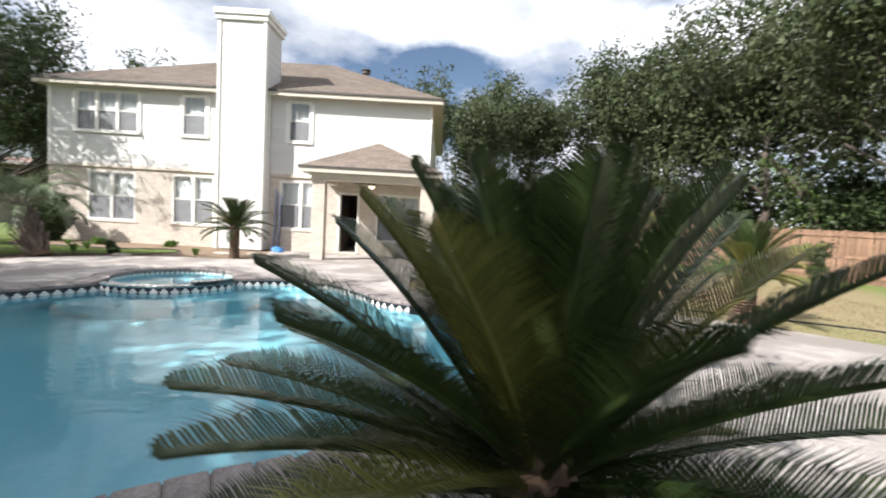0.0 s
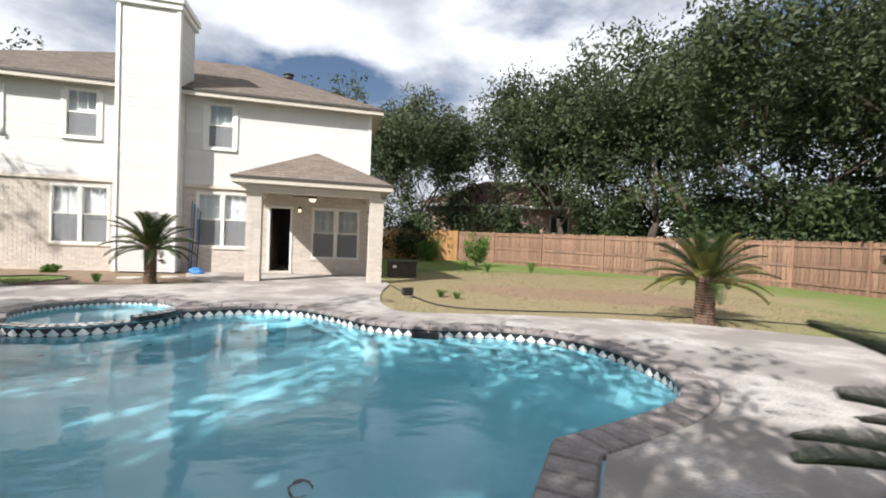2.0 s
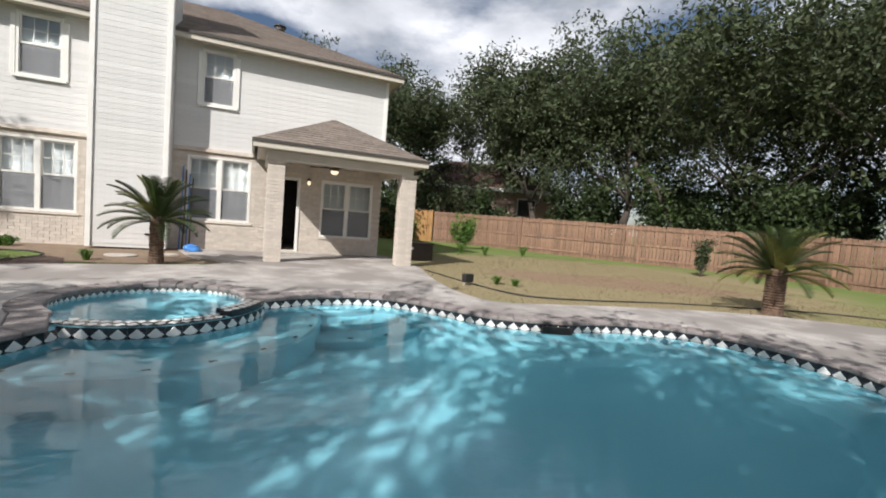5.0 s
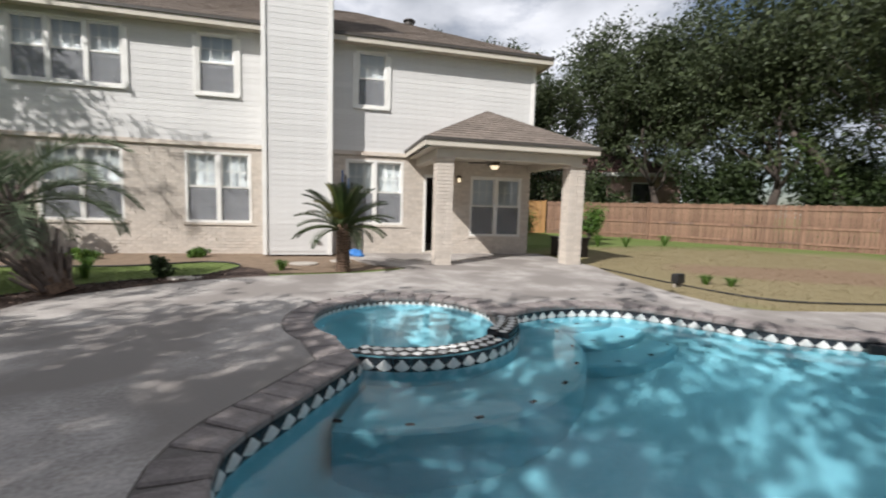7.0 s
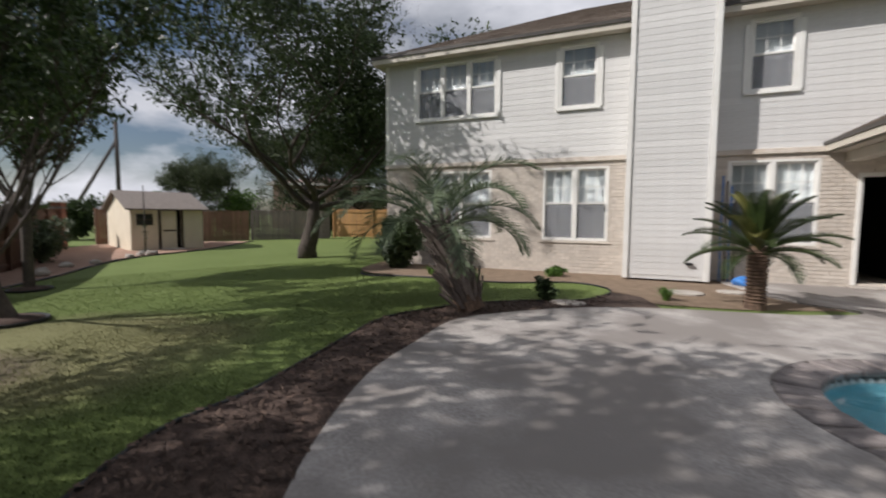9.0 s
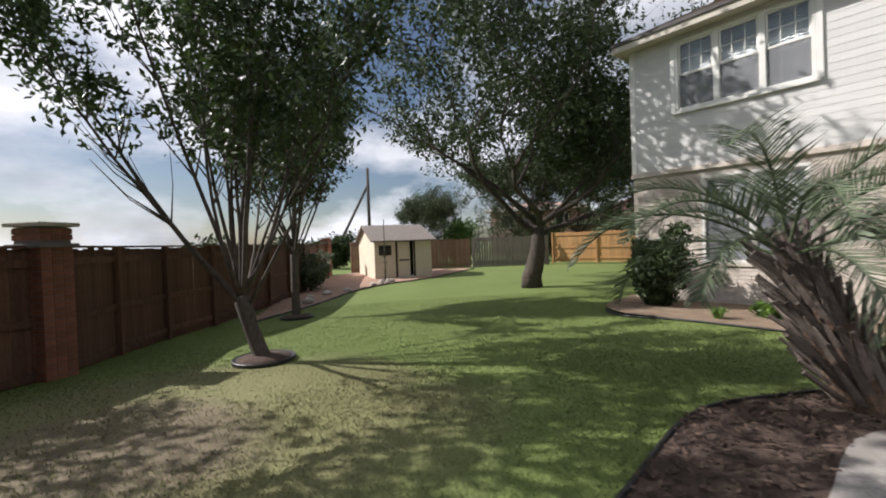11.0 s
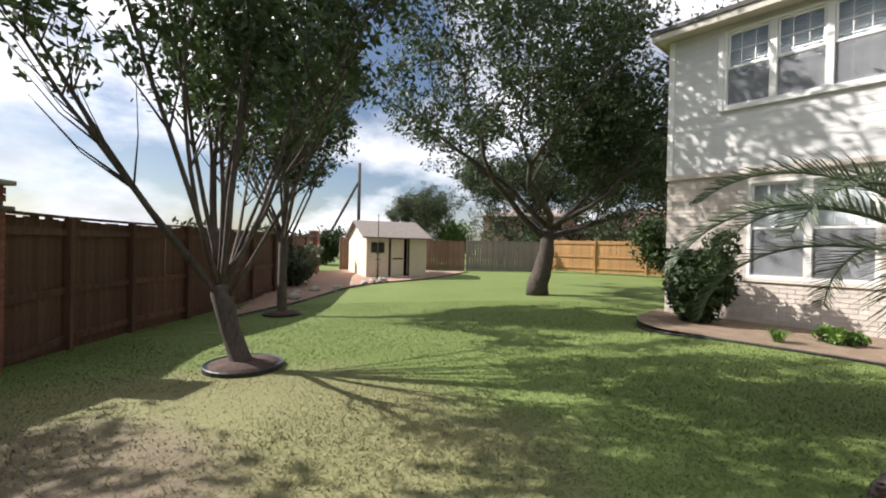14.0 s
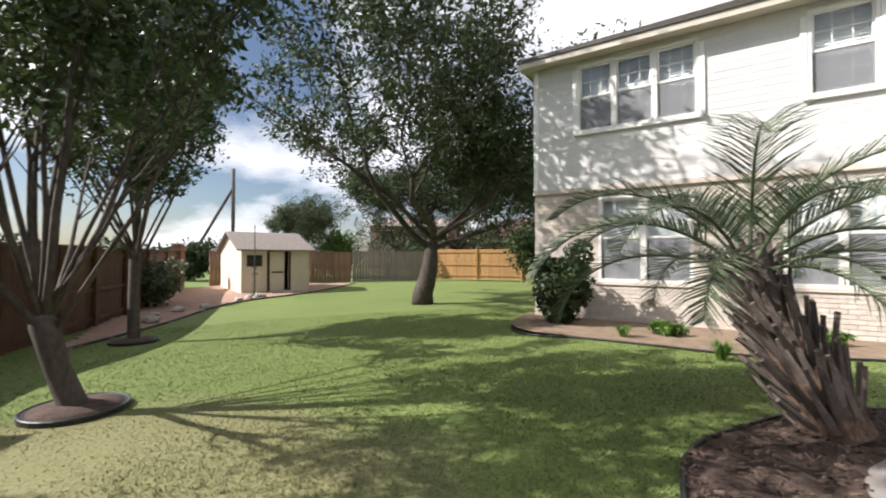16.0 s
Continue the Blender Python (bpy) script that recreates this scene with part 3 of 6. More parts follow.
OV = 0.35
ex0, ex1, ey0, ey1 = X0 - 0.22, X1 + OV, YW - OV, YW + DEPTH + OV
EZ = EAVE + 0.12
RIDGE_Y, RIDGE_Z = YW + 4.6, 7.85
rx0, rx1 = ex0 + 4.8, ex1 - 5.0
roof = thing("house_roof", (0, 0, 0), "brown asphalt shingle hip roof with cream eaves", "roof", kind="structure")
rb = bmesh.new()
roof_slab(rb, [(ex0, ey0, EZ), (ex1, ey0, EZ), (rx1, RIDGE_Y, RIDGE_Z), (rx0, RIDGE_Y, RIDGE_Z)], 0.05)
roof_slab(rb, [(ex1, ey0, EZ), (ex1, ey1, EZ), (rx1, RIDGE_Y, RIDGE_Z)], 0.05)
roof_slab(rb, [(ex1, ey1, EZ), (ex0, ey1, EZ), (rx0, RIDGE_Y, RIDGE_Z), (rx1, RIDGE_Y, RIDGE_Z)], 0.05)
roof_slab(rb, [(ex0, ey1, EZ), (ex0, ey0, EZ), (rx0, RIDGE_Y, RIDGE_Z)], 0.05)
part("roof_deck", rb, SHINGLE, roof)
part("soffit", boxes((ex0 + 0.03, ex1 - 0.03, ey0 + 0.03, ey1 - 0.03, EAVE - 0.02, EAVE + 0.03)), FASCIA, roof)
part("fascia", boxes((ex0, ex1, ey0, ey0 + 0.028, EAVE - 0.06, EZ - 0.055)), FASCIA, roof)
part("fascia", boxes((ex1 - 0.028, ex1, ey0 + 0.03, ey1, EAVE - 0.06, EZ - 0.055)), FASCIA, roof)
part("fascia", boxes((ex0, ex0 + 0.028, ey0 + 0.03, ey1, EAVE - 0.06, EZ - 0.055)), FASCIA, roof)
part("drip_edge", boxes((ex0 - 0.02, ex1 + 0.02, ey0 - 0.03, ey0 - 0.004, EZ - 0.06, EZ + 0.012), (ex1 + 0.004, ex1 + 0.02, ey0 - 0.004, ey1, EZ - 0.06, EZ + 0.012), (ex0 - 0.02, ex0 - 0.004, ey0 - 0.004, ey1, EZ - 0.06, EZ + 0.012)), DRIP, roof, "dark metal drip edge")
for vx, vy in ((-3.2, YW + 3.6),):
    k = (vy - ey0) / (RIDGE_Y - ey0)
    part("roof_vent", lathe(bmesh.new(), [(0.16, -0.1), (0.16, 0.03), (0.21, 0.03), (0.19, 0.07), (0.08, 0.09)], 16, Matrix.Translation((vx, vy, EZ + k * (RIDGE_Z - EZ)))), DRIP, roof)

# chimney
CX0, CX1, CY0 = -7.21, -5.64, 14.72
chim = thing("chimney", ((CX0 + CX1) / 2, 15.1, 0), "tall off-white siding-clad chimney with stepped cap", "chimney")
cc = Matrix.Translation((-(CX0 + CX1) / 2, -15.1, 0))


def cpart(name, bm, mat, label=""):
    bmesh.ops.transform(bm, matrix=cc, verts=bm.verts)
    return part(name, bm, mat, chim, label)


cpart("shaft", boxes((CX0 + 0.03, CX1 - 0.03, CY0 + 0.03, YW + 0.01, 0.02, 5.6), (CX0 + 0.03, CX1 - 0.03, CY0 + 0.03, YW + 0.75, 5.1, 7.35)), SIDING)
cpart("cap", boxes((CX0 - 0.05, CX1 + 0.05, CY0 - 0.05, YW + 0.83, 7.35, 7.51), (CX0 - 0.1, CX1 + 0.1, CY0 - 0.1, YW + 0.88, 7.51, 7.69), bevel=0.012), TRIM)
cpart("flue", lathe(bmesh.new(), [(0.14, 7.67), (0.14, 7.84), (0.2, 7.84), (0.2, 7.88)], 14, Matrix.Translation((-6.4, 15.3, 0))), DRIP)
for cx in (CX0 + 0.005, CX1 - 0.105):
    cpart("corner_board", boxes((cx, cx + 0.1, CY0 - 0.012, CY0 + 0.03, 0.02, 7.35), bevel=0.004), TRIM)
cpart("corner_board", boxes((CX1 - 0.03, CX1 + 0.012, CY0 + 0.03, CY0 + 0.12, 0.02, 7.35), bevel=0.004), TRIM)
cpart("vent_hood", boxes((CX1 - 0.42, CX1 - 0.3, CY0 - 0.05, CY0 + 0.02, 0.33, 0.38), bevel=0.01), BLACK)

# patio cover
PX0, PX1, PY0 = -3.82, 0.2, 12.70
PZ, PKZ = 2.67, 3.69
porch = thing("patio_cover", (-1.8, 14, 0), "hipped shingle patio cover on brick posts", "patio cover", kind="structure")
pc = Matrix.Translation((1.8, -14, 0))


def ppart(name, bm, mat, label=""):
    bmesh.ops.transform(bm, matrix=pc, verts=bm.verts)
    return part(name, bm, mat, porch, label)


kx, ky = -1.86, 14.57
rb = bmesh.new()
roof_slab(rb, [(PX0, PY0, PZ), (PX1, PY0, PZ), (kx, ky, PKZ)], 0.04)
roof_slab(rb, [(PX0, YW, PZ), (PX0, PY0, PZ), (kx, ky, PKZ), (kx, YW, PKZ)], 0.04)
roof_slab(rb, [(PX1, PY0, PZ), (PX1, YW, PZ), (kx, YW, PKZ), (kx, ky, PKZ)], 0.04)
ppart("roof_deck", rb, SHINGLE)
ppart("patio_ceiling", boxes((PX0 + 0.1, PX1 - 0.1, PY0 + 0.1, YW, 2.48, 2.52)), FASCIA)
ppart("beam", boxes((PX0 + 0.3, PX1 - 0.3, PY0 + 0.22, PY0 + 0.5, 2.3, 2.478), bevel=0.006), FASCIA)
ppart("beam", boxes((PX0 + 0.3, PX0 + 0.55, PY0 + 0.502, YW, 2.3, 2.478), bevel=0.006), FASCIA)
ppart("beam", boxes((PX1 - 0.55, PX1 - 0.3, PY0 + 0.502, YW, 2.3, 2.478), bevel=0.006), FASCIA)
ppart("fascia", boxes((PX0, PX1, PY0, PY0 + 0.03, PZ - 0.17, PZ - 0.045), (PX0, PX0 + 0.03, PY0 + 0.03, YW, PZ - 0.17, PZ - 0.045), (PX1 - 0.03, PX1, PY0 + 0.03, YW, PZ - 0.17, PZ - 0.045), (PX0 + 0.03, PX1 - 0.03, PY0 + 0.03, PY0 + 0.1, PZ - 0.13, PZ - 0.1)), FASCIA)
ppart("drip_edge", boxes((PX0 - 0.02, PX1 + 0.02, PY0 - 0.025, PY0 - 0.003, PZ - 0.055, PZ + 0.01), (PX0 - 0.02, PX0 - 0.004, PY0 - 0.003, YW, PZ - 0.055, PZ + 0.01), (PX1 + 0.004, PX1 + 0.02, PY0 - 0.003, YW, PZ - 0.055, PZ + 0.01)), DRIP)
POSTS = [(-3.50, -3.14), (-0.38, 0.0)]


# windows
def window(name, x0, x1, z0, z1, y, units, label, deep=0.09, sill=True, dim=False, casing=0.0):
    """A double-hung window group: trim, sashes with bars, glass and closed blinds."""
    w = thing(name, ((x0 + x1) / 2, y, z0), label, "window", "windows of the house", "structure")
    ox, oz = (x0 + x1) / 2, z0

    def wp(n, specs, mat, bevel=0.004, parent=None, lab=""):
        bm = bmesh.new()
        for a in specs:
            box(bm, a[0] - ox, a[1] - ox, a[2] - y, a[3] - y, a[4] - oz, a[5] - oz, bevel)
        return part(n, bm, mat, parent or w, lab)

    t = 0.055
    wp("window_frame", [(x0, x0 + t, y - 0.022, y + deep, z0, z1), (x1 - t, x1, y - 0.022, y + deep, z0, z1), (x0 + t, x1 - t, y - 0.022, y + deep, z1 - t, z1), (x0 + t, x1 - t, y - 0.022, y + deep, z0, z0 + t)], TRIM)
    if casing:
        c = casing
        wp("casing", [(x0 - c, x0 - 0.002, y - 0.03, y + 0.02, z0 - 0.004, z1 - 0.1), (x1 + 0.002, x1 + c, y - 0.03, y + 0.02, z0 - 0.004, z1 - 0.1)], TRIM)
    if sill:
        wp("window_sill", [(x0 - 0.06, x1 + 0.06, y - 0.055, y + 0.01, z0 - 0.055, z0 - 0.006)], TRIM if casing else BRICK)
    iw = (x1 - x0 - 2 * t)
    uw = (iw - 0.1 * (units - 1)) / units
    for k in range(units):
        a = x0 + t + k * (uw + 0.1)
        b = a + uw
        if k:
            wp("mullion", [(a - 0.1, a, y - 0.018, y + deep, z0 + t, z1 - t)], TRIM)
        zm = z0 + (z1 - z0) * 0.5
        for lo, hi, yy, bars in ((z0 + t, zm, y + 0.03, 0), (zm, z1 - t, y + 0.01, 1)):
            s = wp("sash", [(a, a + 0.035, yy, yy + 0.03, lo, hi), (b - 0.035, b, yy, yy + 0.03, lo, hi), (a + 0.035, b - 0.035, yy, yy + 0.03, hi - 0.04, hi), (a + 0.035, b - 0.035, yy, yy + 0.03, lo, lo + 0.04)], TRIM, 0.003)
            cols = 3
            gs = [(a + uw * c / cols - 0.008, a + uw * c / cols + 0.008, yy + 0.006, yy + 0.024, lo + 0.04, hi - 0.04) for c in range(1, cols)]
            gs += [(a + 0.035, b - 0.035, yy + 0.007, yy + 0.023, lo + (hi - lo) * 0.5 - 0.008, lo + (hi - lo) * 0.5 + 0.008)]
            if bars or not dim:
                wp("glazing_bar", gs, TRIM, 0, s)
            g = wp("pane", [(a + 0.03, b - 0.03, yy + 0.012, yy + 0.018, lo + 0.03, hi - 0.03)], GLASS, 0, s)
            g.visible_shadow = False
            if not bars:
                wp("insect_screen", [(a + 0.01, b - 0.01, yy - 0.012, yy - 0.008, lo + 0.01, hi - 0.01)], SCREEN, 0, s, "grey insect screen")
    bm = bmesh.new()
    zz = z0 + t
    while zz < z1 - t:
        v = [bm.verts.new(p) for p in ((x0 + t - ox, y + deep + 0.02 - y, zz - oz), (x1 - t - ox, y + deep + 0.02 - y, zz - oz), (x1 - t - ox, y + deep + 0.04 - y, zz + 0.052 - oz), (x0 + t - ox, y + deep + 0.04 - y, zz + 0.052 - oz))]
        bm.faces.new(v)
        zz += 0.05
    part("blind", bm, GLASS_DARK, w, "closed pale window blind")
    return w


for i, (a, b, c, d) in enumerate(LOW):
    window(f"window_{i + 1}", a, b, c, d, YW + 0.03, 2, "paired white double-hung window with closed blinds")
window("window_4", *PATIO_WIN, YW + 0.03, 2, "paired patio window with closed blinds in brick wall", dim=True)
window("window_5", *UP[0], YW - 0.0, 3, "triple white upstairs window with closed blinds", casing=0.09)
window("window_6", *UP[1], YW - 0.0, 1, "single white upstairs double-hung window with blinds", casing=0.09)
window("window_7", *UP[2], YW - 0.0, 1, "single white upstairs double-hung window with blinds", casing=0.09)

# ---- fences ----
def fence_run(pts, z_top, mat, label, board=0.14, gap=0.012, rails_front=True, posts=2.4, drop=0.0, height=1.85, cap=False):
    """Boards, posts and rails along a line of points."""
    f = thing("fence", (*pts[0], 0), label, "fence", kind="structure")
    ox, oy = pts[0]
    ln = [Vector((*p, 0)) for p in pts]
    shapes = []
    for k in range(4):
        bm = bmesh.new()
        h = height + (-0.02, 0.0, 0.012, -0.008)[k]
        box(bm, -board / 2 + 0.002 * (k % 2), board / 2, -0.009, 0.009, 0, h, 0)
        for v in bm.verts:
            if v.co.z > 0.5 and abs(v.co.x) > board * 0.4:
                v.co.z -= 0.012
            v.co.x += random.uniform(-0.003, 0.003)
        shapes.append(mesh_of("fence_board", bm, mat))
    run = 0.0
    post_mesh = mesh_of("fence_post", box(bmesh.new(), -0.045, 0.045, -0.045, 0.045, -0.1, height + 0.02, 0.006), mat)
    for a, b in zip(ln, ln[1:]):
        d = b - a
        n = max(1, int(d.length / (board + gap)) + (gap < 0.005))
        ang = math.atan2(d.y, d.x)
        side = Vector((-d.y, d.x, 0)).normalized()
        for i in range(n):
            p = a + d * ((i + 0.5) / n)
            o = new("fence_board", shapes[random.randrange(4)])
            o.parent = f
            zt = z_top(p.x, p.y) - height
            o.matrix_basis = pose(p.x - ox, p.y - oy, zt, 0, random.uniform(-0.4, 0.4), math.degrees(ang))
        m = max(1, round(d.length / posts))
        for i in range(m):
            p = a + d * (i / m) + side * (-0.06 if rails_front else 0.06)
            o = new("fence_post", post_mesh)
            o.parent = f
            o.matrix_basis = pose(p.x - ox, p.y - oy, z_top(p.x, p.y) - height, 0, 0, math.degrees(ang))
        bm = bmesh.new()
        for hz in (0.25, 0.9, height - 0.18):
            s = side * (-0.03 if rails_front else 0.03)
            c = (a + b) / 2 + s
            zt = z_top(c.x, c.y) - height + hz
            box(bm, -d.length / 2, d.length / 2, -0.019, 0.019, -0.045, 0.045, 0, pose(c.x - ox, c.y - oy, zt, 0, -math.degrees(math.atan2(z_top(b.x, b.y) - z_top(a.x, a.y), d.length)), math.degrees(ang)))
        part("rail", bm, mat, f)
        if cap:
            bm = bmesh.new()
            c = (a + b) / 2
            box(bm, -d.length / 2, d.length / 2, -0.07, 0.07, 0, 0.03, 0, pose(c.x - ox, c.y - oy, z_top(c.x, c.y), 0, -math.degrees(math.atan2(z_top(b.x, b.y) - z_top(a.x, a.y), d.length)), math.degrees(ang)))
            part("cap_rail", bm, mat, f)
    return f


def flat(z):
    return lambda x, y: z


fence_run([(15.8, -8), (15.8, 3), (16.3, 9), (15.9, 13.8), (14.8, 15.9), (13.3, 17.7), (11.6, 19.6), (9.8, 22.6), (8.0, 25.2), (6.2, 26.5)], flat(1.78), FENCE, "weathered brown wooden privacy fence with dog-eared boards", rails_front=False, posts=2.4)
fence_run([(6.1, 26.55), (2.4, 27.0), (-1.0, 27.4)], flat(1.8), FENCE_NEW, "newer orange cedar privacy fence", rails_front=True)
# the left runs carry their shade in the board colour
fence_run([(-15.86, 5.74), (-14.9, 4.4), (-13.4, 2.2), (-11.4, -0.6), (-8.4, -4.0), (-4.4, -8), (15.8, -8)], flat(1.4), FENCE_SHADED, "brown wooden fence with cap rail, shade put into its colour", cap=True, gap=0.004, rails_front=False, height=1.8)
fence_run([(-29.5, 15.6), (-27.5, 14.3), (-24.6, 12.5), (-21.6, 10.25), (-20.5, 9.35), (-19.45, 8.35), (-18.5, 7.35), (-17.4, 6.55), (-16.03, 5.9)], flat(1.4), FENCE_SHADED, "brown wooden fence with cap rail and posts, shade put into its colour", cap=True, gap=0.004, rails_front=False, height=1.85)
fence_run([(-31.0, 17.9), (-30.4, 20.6), (-29.4, 22.8), (-28.2, 24.6)], flat(1.5), FENCE, "brown wooden fence behind the shed", rails_front=False)
fence_run([(-28.1, 24.7), (-26.6, 26.6), (-25.3, 28.6)], flat(1.55), FENCE_GREY, "grey weathered wooden fence section", rails_front=False)
fence_run([(-25.2, 28.9), (-19.95, 30.3), (-12.5, 31.9)], flat(1.68), FENCE_NEW, "sunlit orange cedar fence section", rails_front=True)

# brick pier in the fence
pier = thing("brick_pier", (-15.95, 5.82, ground_z(-15.95, 5.82)), "red brick fence pier with a stone cap", "pier")
pier.rotation_euler = (0, 0, radians(-47))
pier.scale = (0.64, 0.64, 1)
PB = 1.62
pier_core = part("core", boxes((-0.29, 0.29, -0.29, 0.29, -0.05, PB + 0.27)), GROUT, pier)
part("ledge", boxes((-0.39, 0.39, -0.39, 0.39, PB + 0.02, PB + 0.07), bevel=0.01), GROUT, pier)
part("cap", boxes((-0.4, 0.4, -0.4, 0.4, PB + 0.28, PB + 0.33), bevel=0.012), STONE, pier, "thin grey cap stone")


# ---- trees ----
def grow(seed, height, spread, trunk_r, first, limbs, levels=3, lean=(0, 0), stems=1, up=0.35, twist=0.35, segs=7):
    """Trunk and limbs as one mesh, and the twig ends."""
    rnd = random.Random(seed)
    bm = bmesh.new()
    ends = []

    def limb(p, d, length, r, level):
        n = 5 if level else 6
        pts, rad = [p.copy()], [r]
        q, dd = p.copy(), d.normalized()
        for i in range(n):
            dd = (dd + Vector((rnd.uniform(-1, 1), rnd.uniform(-1, 1), rnd.uniform(-0.6, 1) * up)) * twist * (0.5 if level == 0 else 0.75)).normalized()
            q = q + dd * (length / n)
            pts.append(q.copy())
            rad.append(r * (1 - 0.55 * (i + 1) / n))
        tube(bm, pts, rad, max(4, segs - level * 2))
        if level >= levels:
            ends.append((pts[-1], dd))
            ends.append((pts[-3], dd))
            return
        if level >= 1 and level >= levels - 2:
            ends.append((pts[-2], dd))
            if level >= 2:
                ends.append((pts[3], dd))
        kids = limbs if level == 0 else rnd.randint(3, 4)
        for k in range(kids):
            t = 1.0 if k == 0 else rnd.uniform(0.45, 1.0) if level else rnd.uniform(0.8, 1.0)
            i = min(n, max(1, round(t * n)))
            a = 2 * math.pi * (k + rnd.uniform(-0.3, 0.3)) / kids
            side = Vector((math.cos(a), math.sin(a), 0))
            out = side * spread + Vector((0, 0, up + rnd.uniform(0, 0.5)))
            nd = (dd * (0.35 if level == 0 else 0.75) + out * (1.0 if level == 0 else 0.65)).normalized()
            limb(pts[i], nd, length * rnd.uniform(0.62, 0.85) if level else (height - first) * rnd.uniform(0.42, 0.6), rad[i] * rnd.uniform(0.5, 0.72), level + 1)

    for s in range(stems):
        a = 2 * math.pi * s / max(1, stems) + seed
        base = Vector((0.05 * math.cos(a), 0.05 * math.sin(a), 0)) if stems > 1 else Vector((0, 0, 0))
        limb(base, Vector((lean[0], lean[1], 1)), first, trunk_r, 0)
    bmesh.ops.recalc_face_normals(bm, faces=bm.faces)
    return bm, ends


def leaves(seed, ends, per, blob, size, flatten=0.7, extra=()):
    """Small folded leaves in loose clumps about the twig ends."""
    rnd = np.random.default_rng(seed)
    cents = np.array([list(p) for p, d in ends] + [list(p) for p in extra])
    nc = len(cents)
    c = np.repeat(cents, per, axis=0)
    off = rnd.normal(0, 1, (nc * per, 3))
    off /= np.linalg.norm(off, axis=1)[:, None]
    rad = np.repeat(rnd.uniform(0.6, 1.35, nc) * blob, per) * rnd.uniform(0.15, 1.0, nc * per) ** 0.55
    off *= rad[:, None]
    off[:, 2] *= flatten
    p = c + off
    n = len(p)
    a = rnd.normal(0, 1, (n, 3))
    a /= np.linalg.norm(a, axis=1)[:, None]
    b = np.cross(a, rnd.normal(0, 1, (n, 3)))
    b /= np.linalg.norm(b, axis=1)[:, None]
    s = size * rnd.uniform(0.6, 1.4, n)[:, None]
    v = np.empty((n, 4, 3))
    v[:, 0] = p - a * s
    v[:, 1] = p + b * s * 0.42
    v[:, 2] = p + a * s
    v[:, 3] = p - b * s * 0.42
    me = bpy.data.meshes.new("crown")
    me.vertices.add(n * 4)
    me.vertices.foreach_set("co", v.reshape(-1))
    me.loops.add(n * 4)
    me.loops.foreach_set("vertex_index", np.arange(n * 4, dtype=np.int32))
    me.polygons.add(n)
    me.polygons.foreach_set("loop_start", np.arange(0, n * 4, 4, dtype=np.int32))
    me.update(calc_edges=True)
    return me


def tree(name, at, label, seed, height, spread, trunk_r, first, limbs, leaf, bark, per, blob, size, levels=3, lean=(0, 0), stems=1, up=0.35, twist=0.35, turn=0, group="", flatten=0.7, skirt=0, low0=0.12, clear=None):
    t = thing(name, pose(at[0], at[1], ground_z(at[0], at[1]) - 0.03, 0, 0, turn), label, "tree", group)
    bm, ends = grow(seed, height, spread, trunk_r, first, limbs, levels, lean, stems, up, twist)
    part("trunk", bm, bark, t, smooth=True)
    rl = random.Random(seed + 500)
    low = []
    for k in range(skirt):
        a, q = rl.uniform(0, 6.28), rl.uniform(0.25, 1)
        low.append((math.cos(a) * q * height * 0.42, math.sin(a) * q * height * 0.42, height * rl.uniform(low0, 0.62)))
    if clear:
        ends = [e for e in ends if clear(e[0].x + at[0], e[0].y + at[1])]
        low = [e for e in low if clear(e[0] + at[0], e[1] + at[1])]
    me = leaves(seed, ends, per, blob, size, flatten, low)
    me.materials.append(leaf)
    o = new("crown", me)
    o.parent = t
    return t


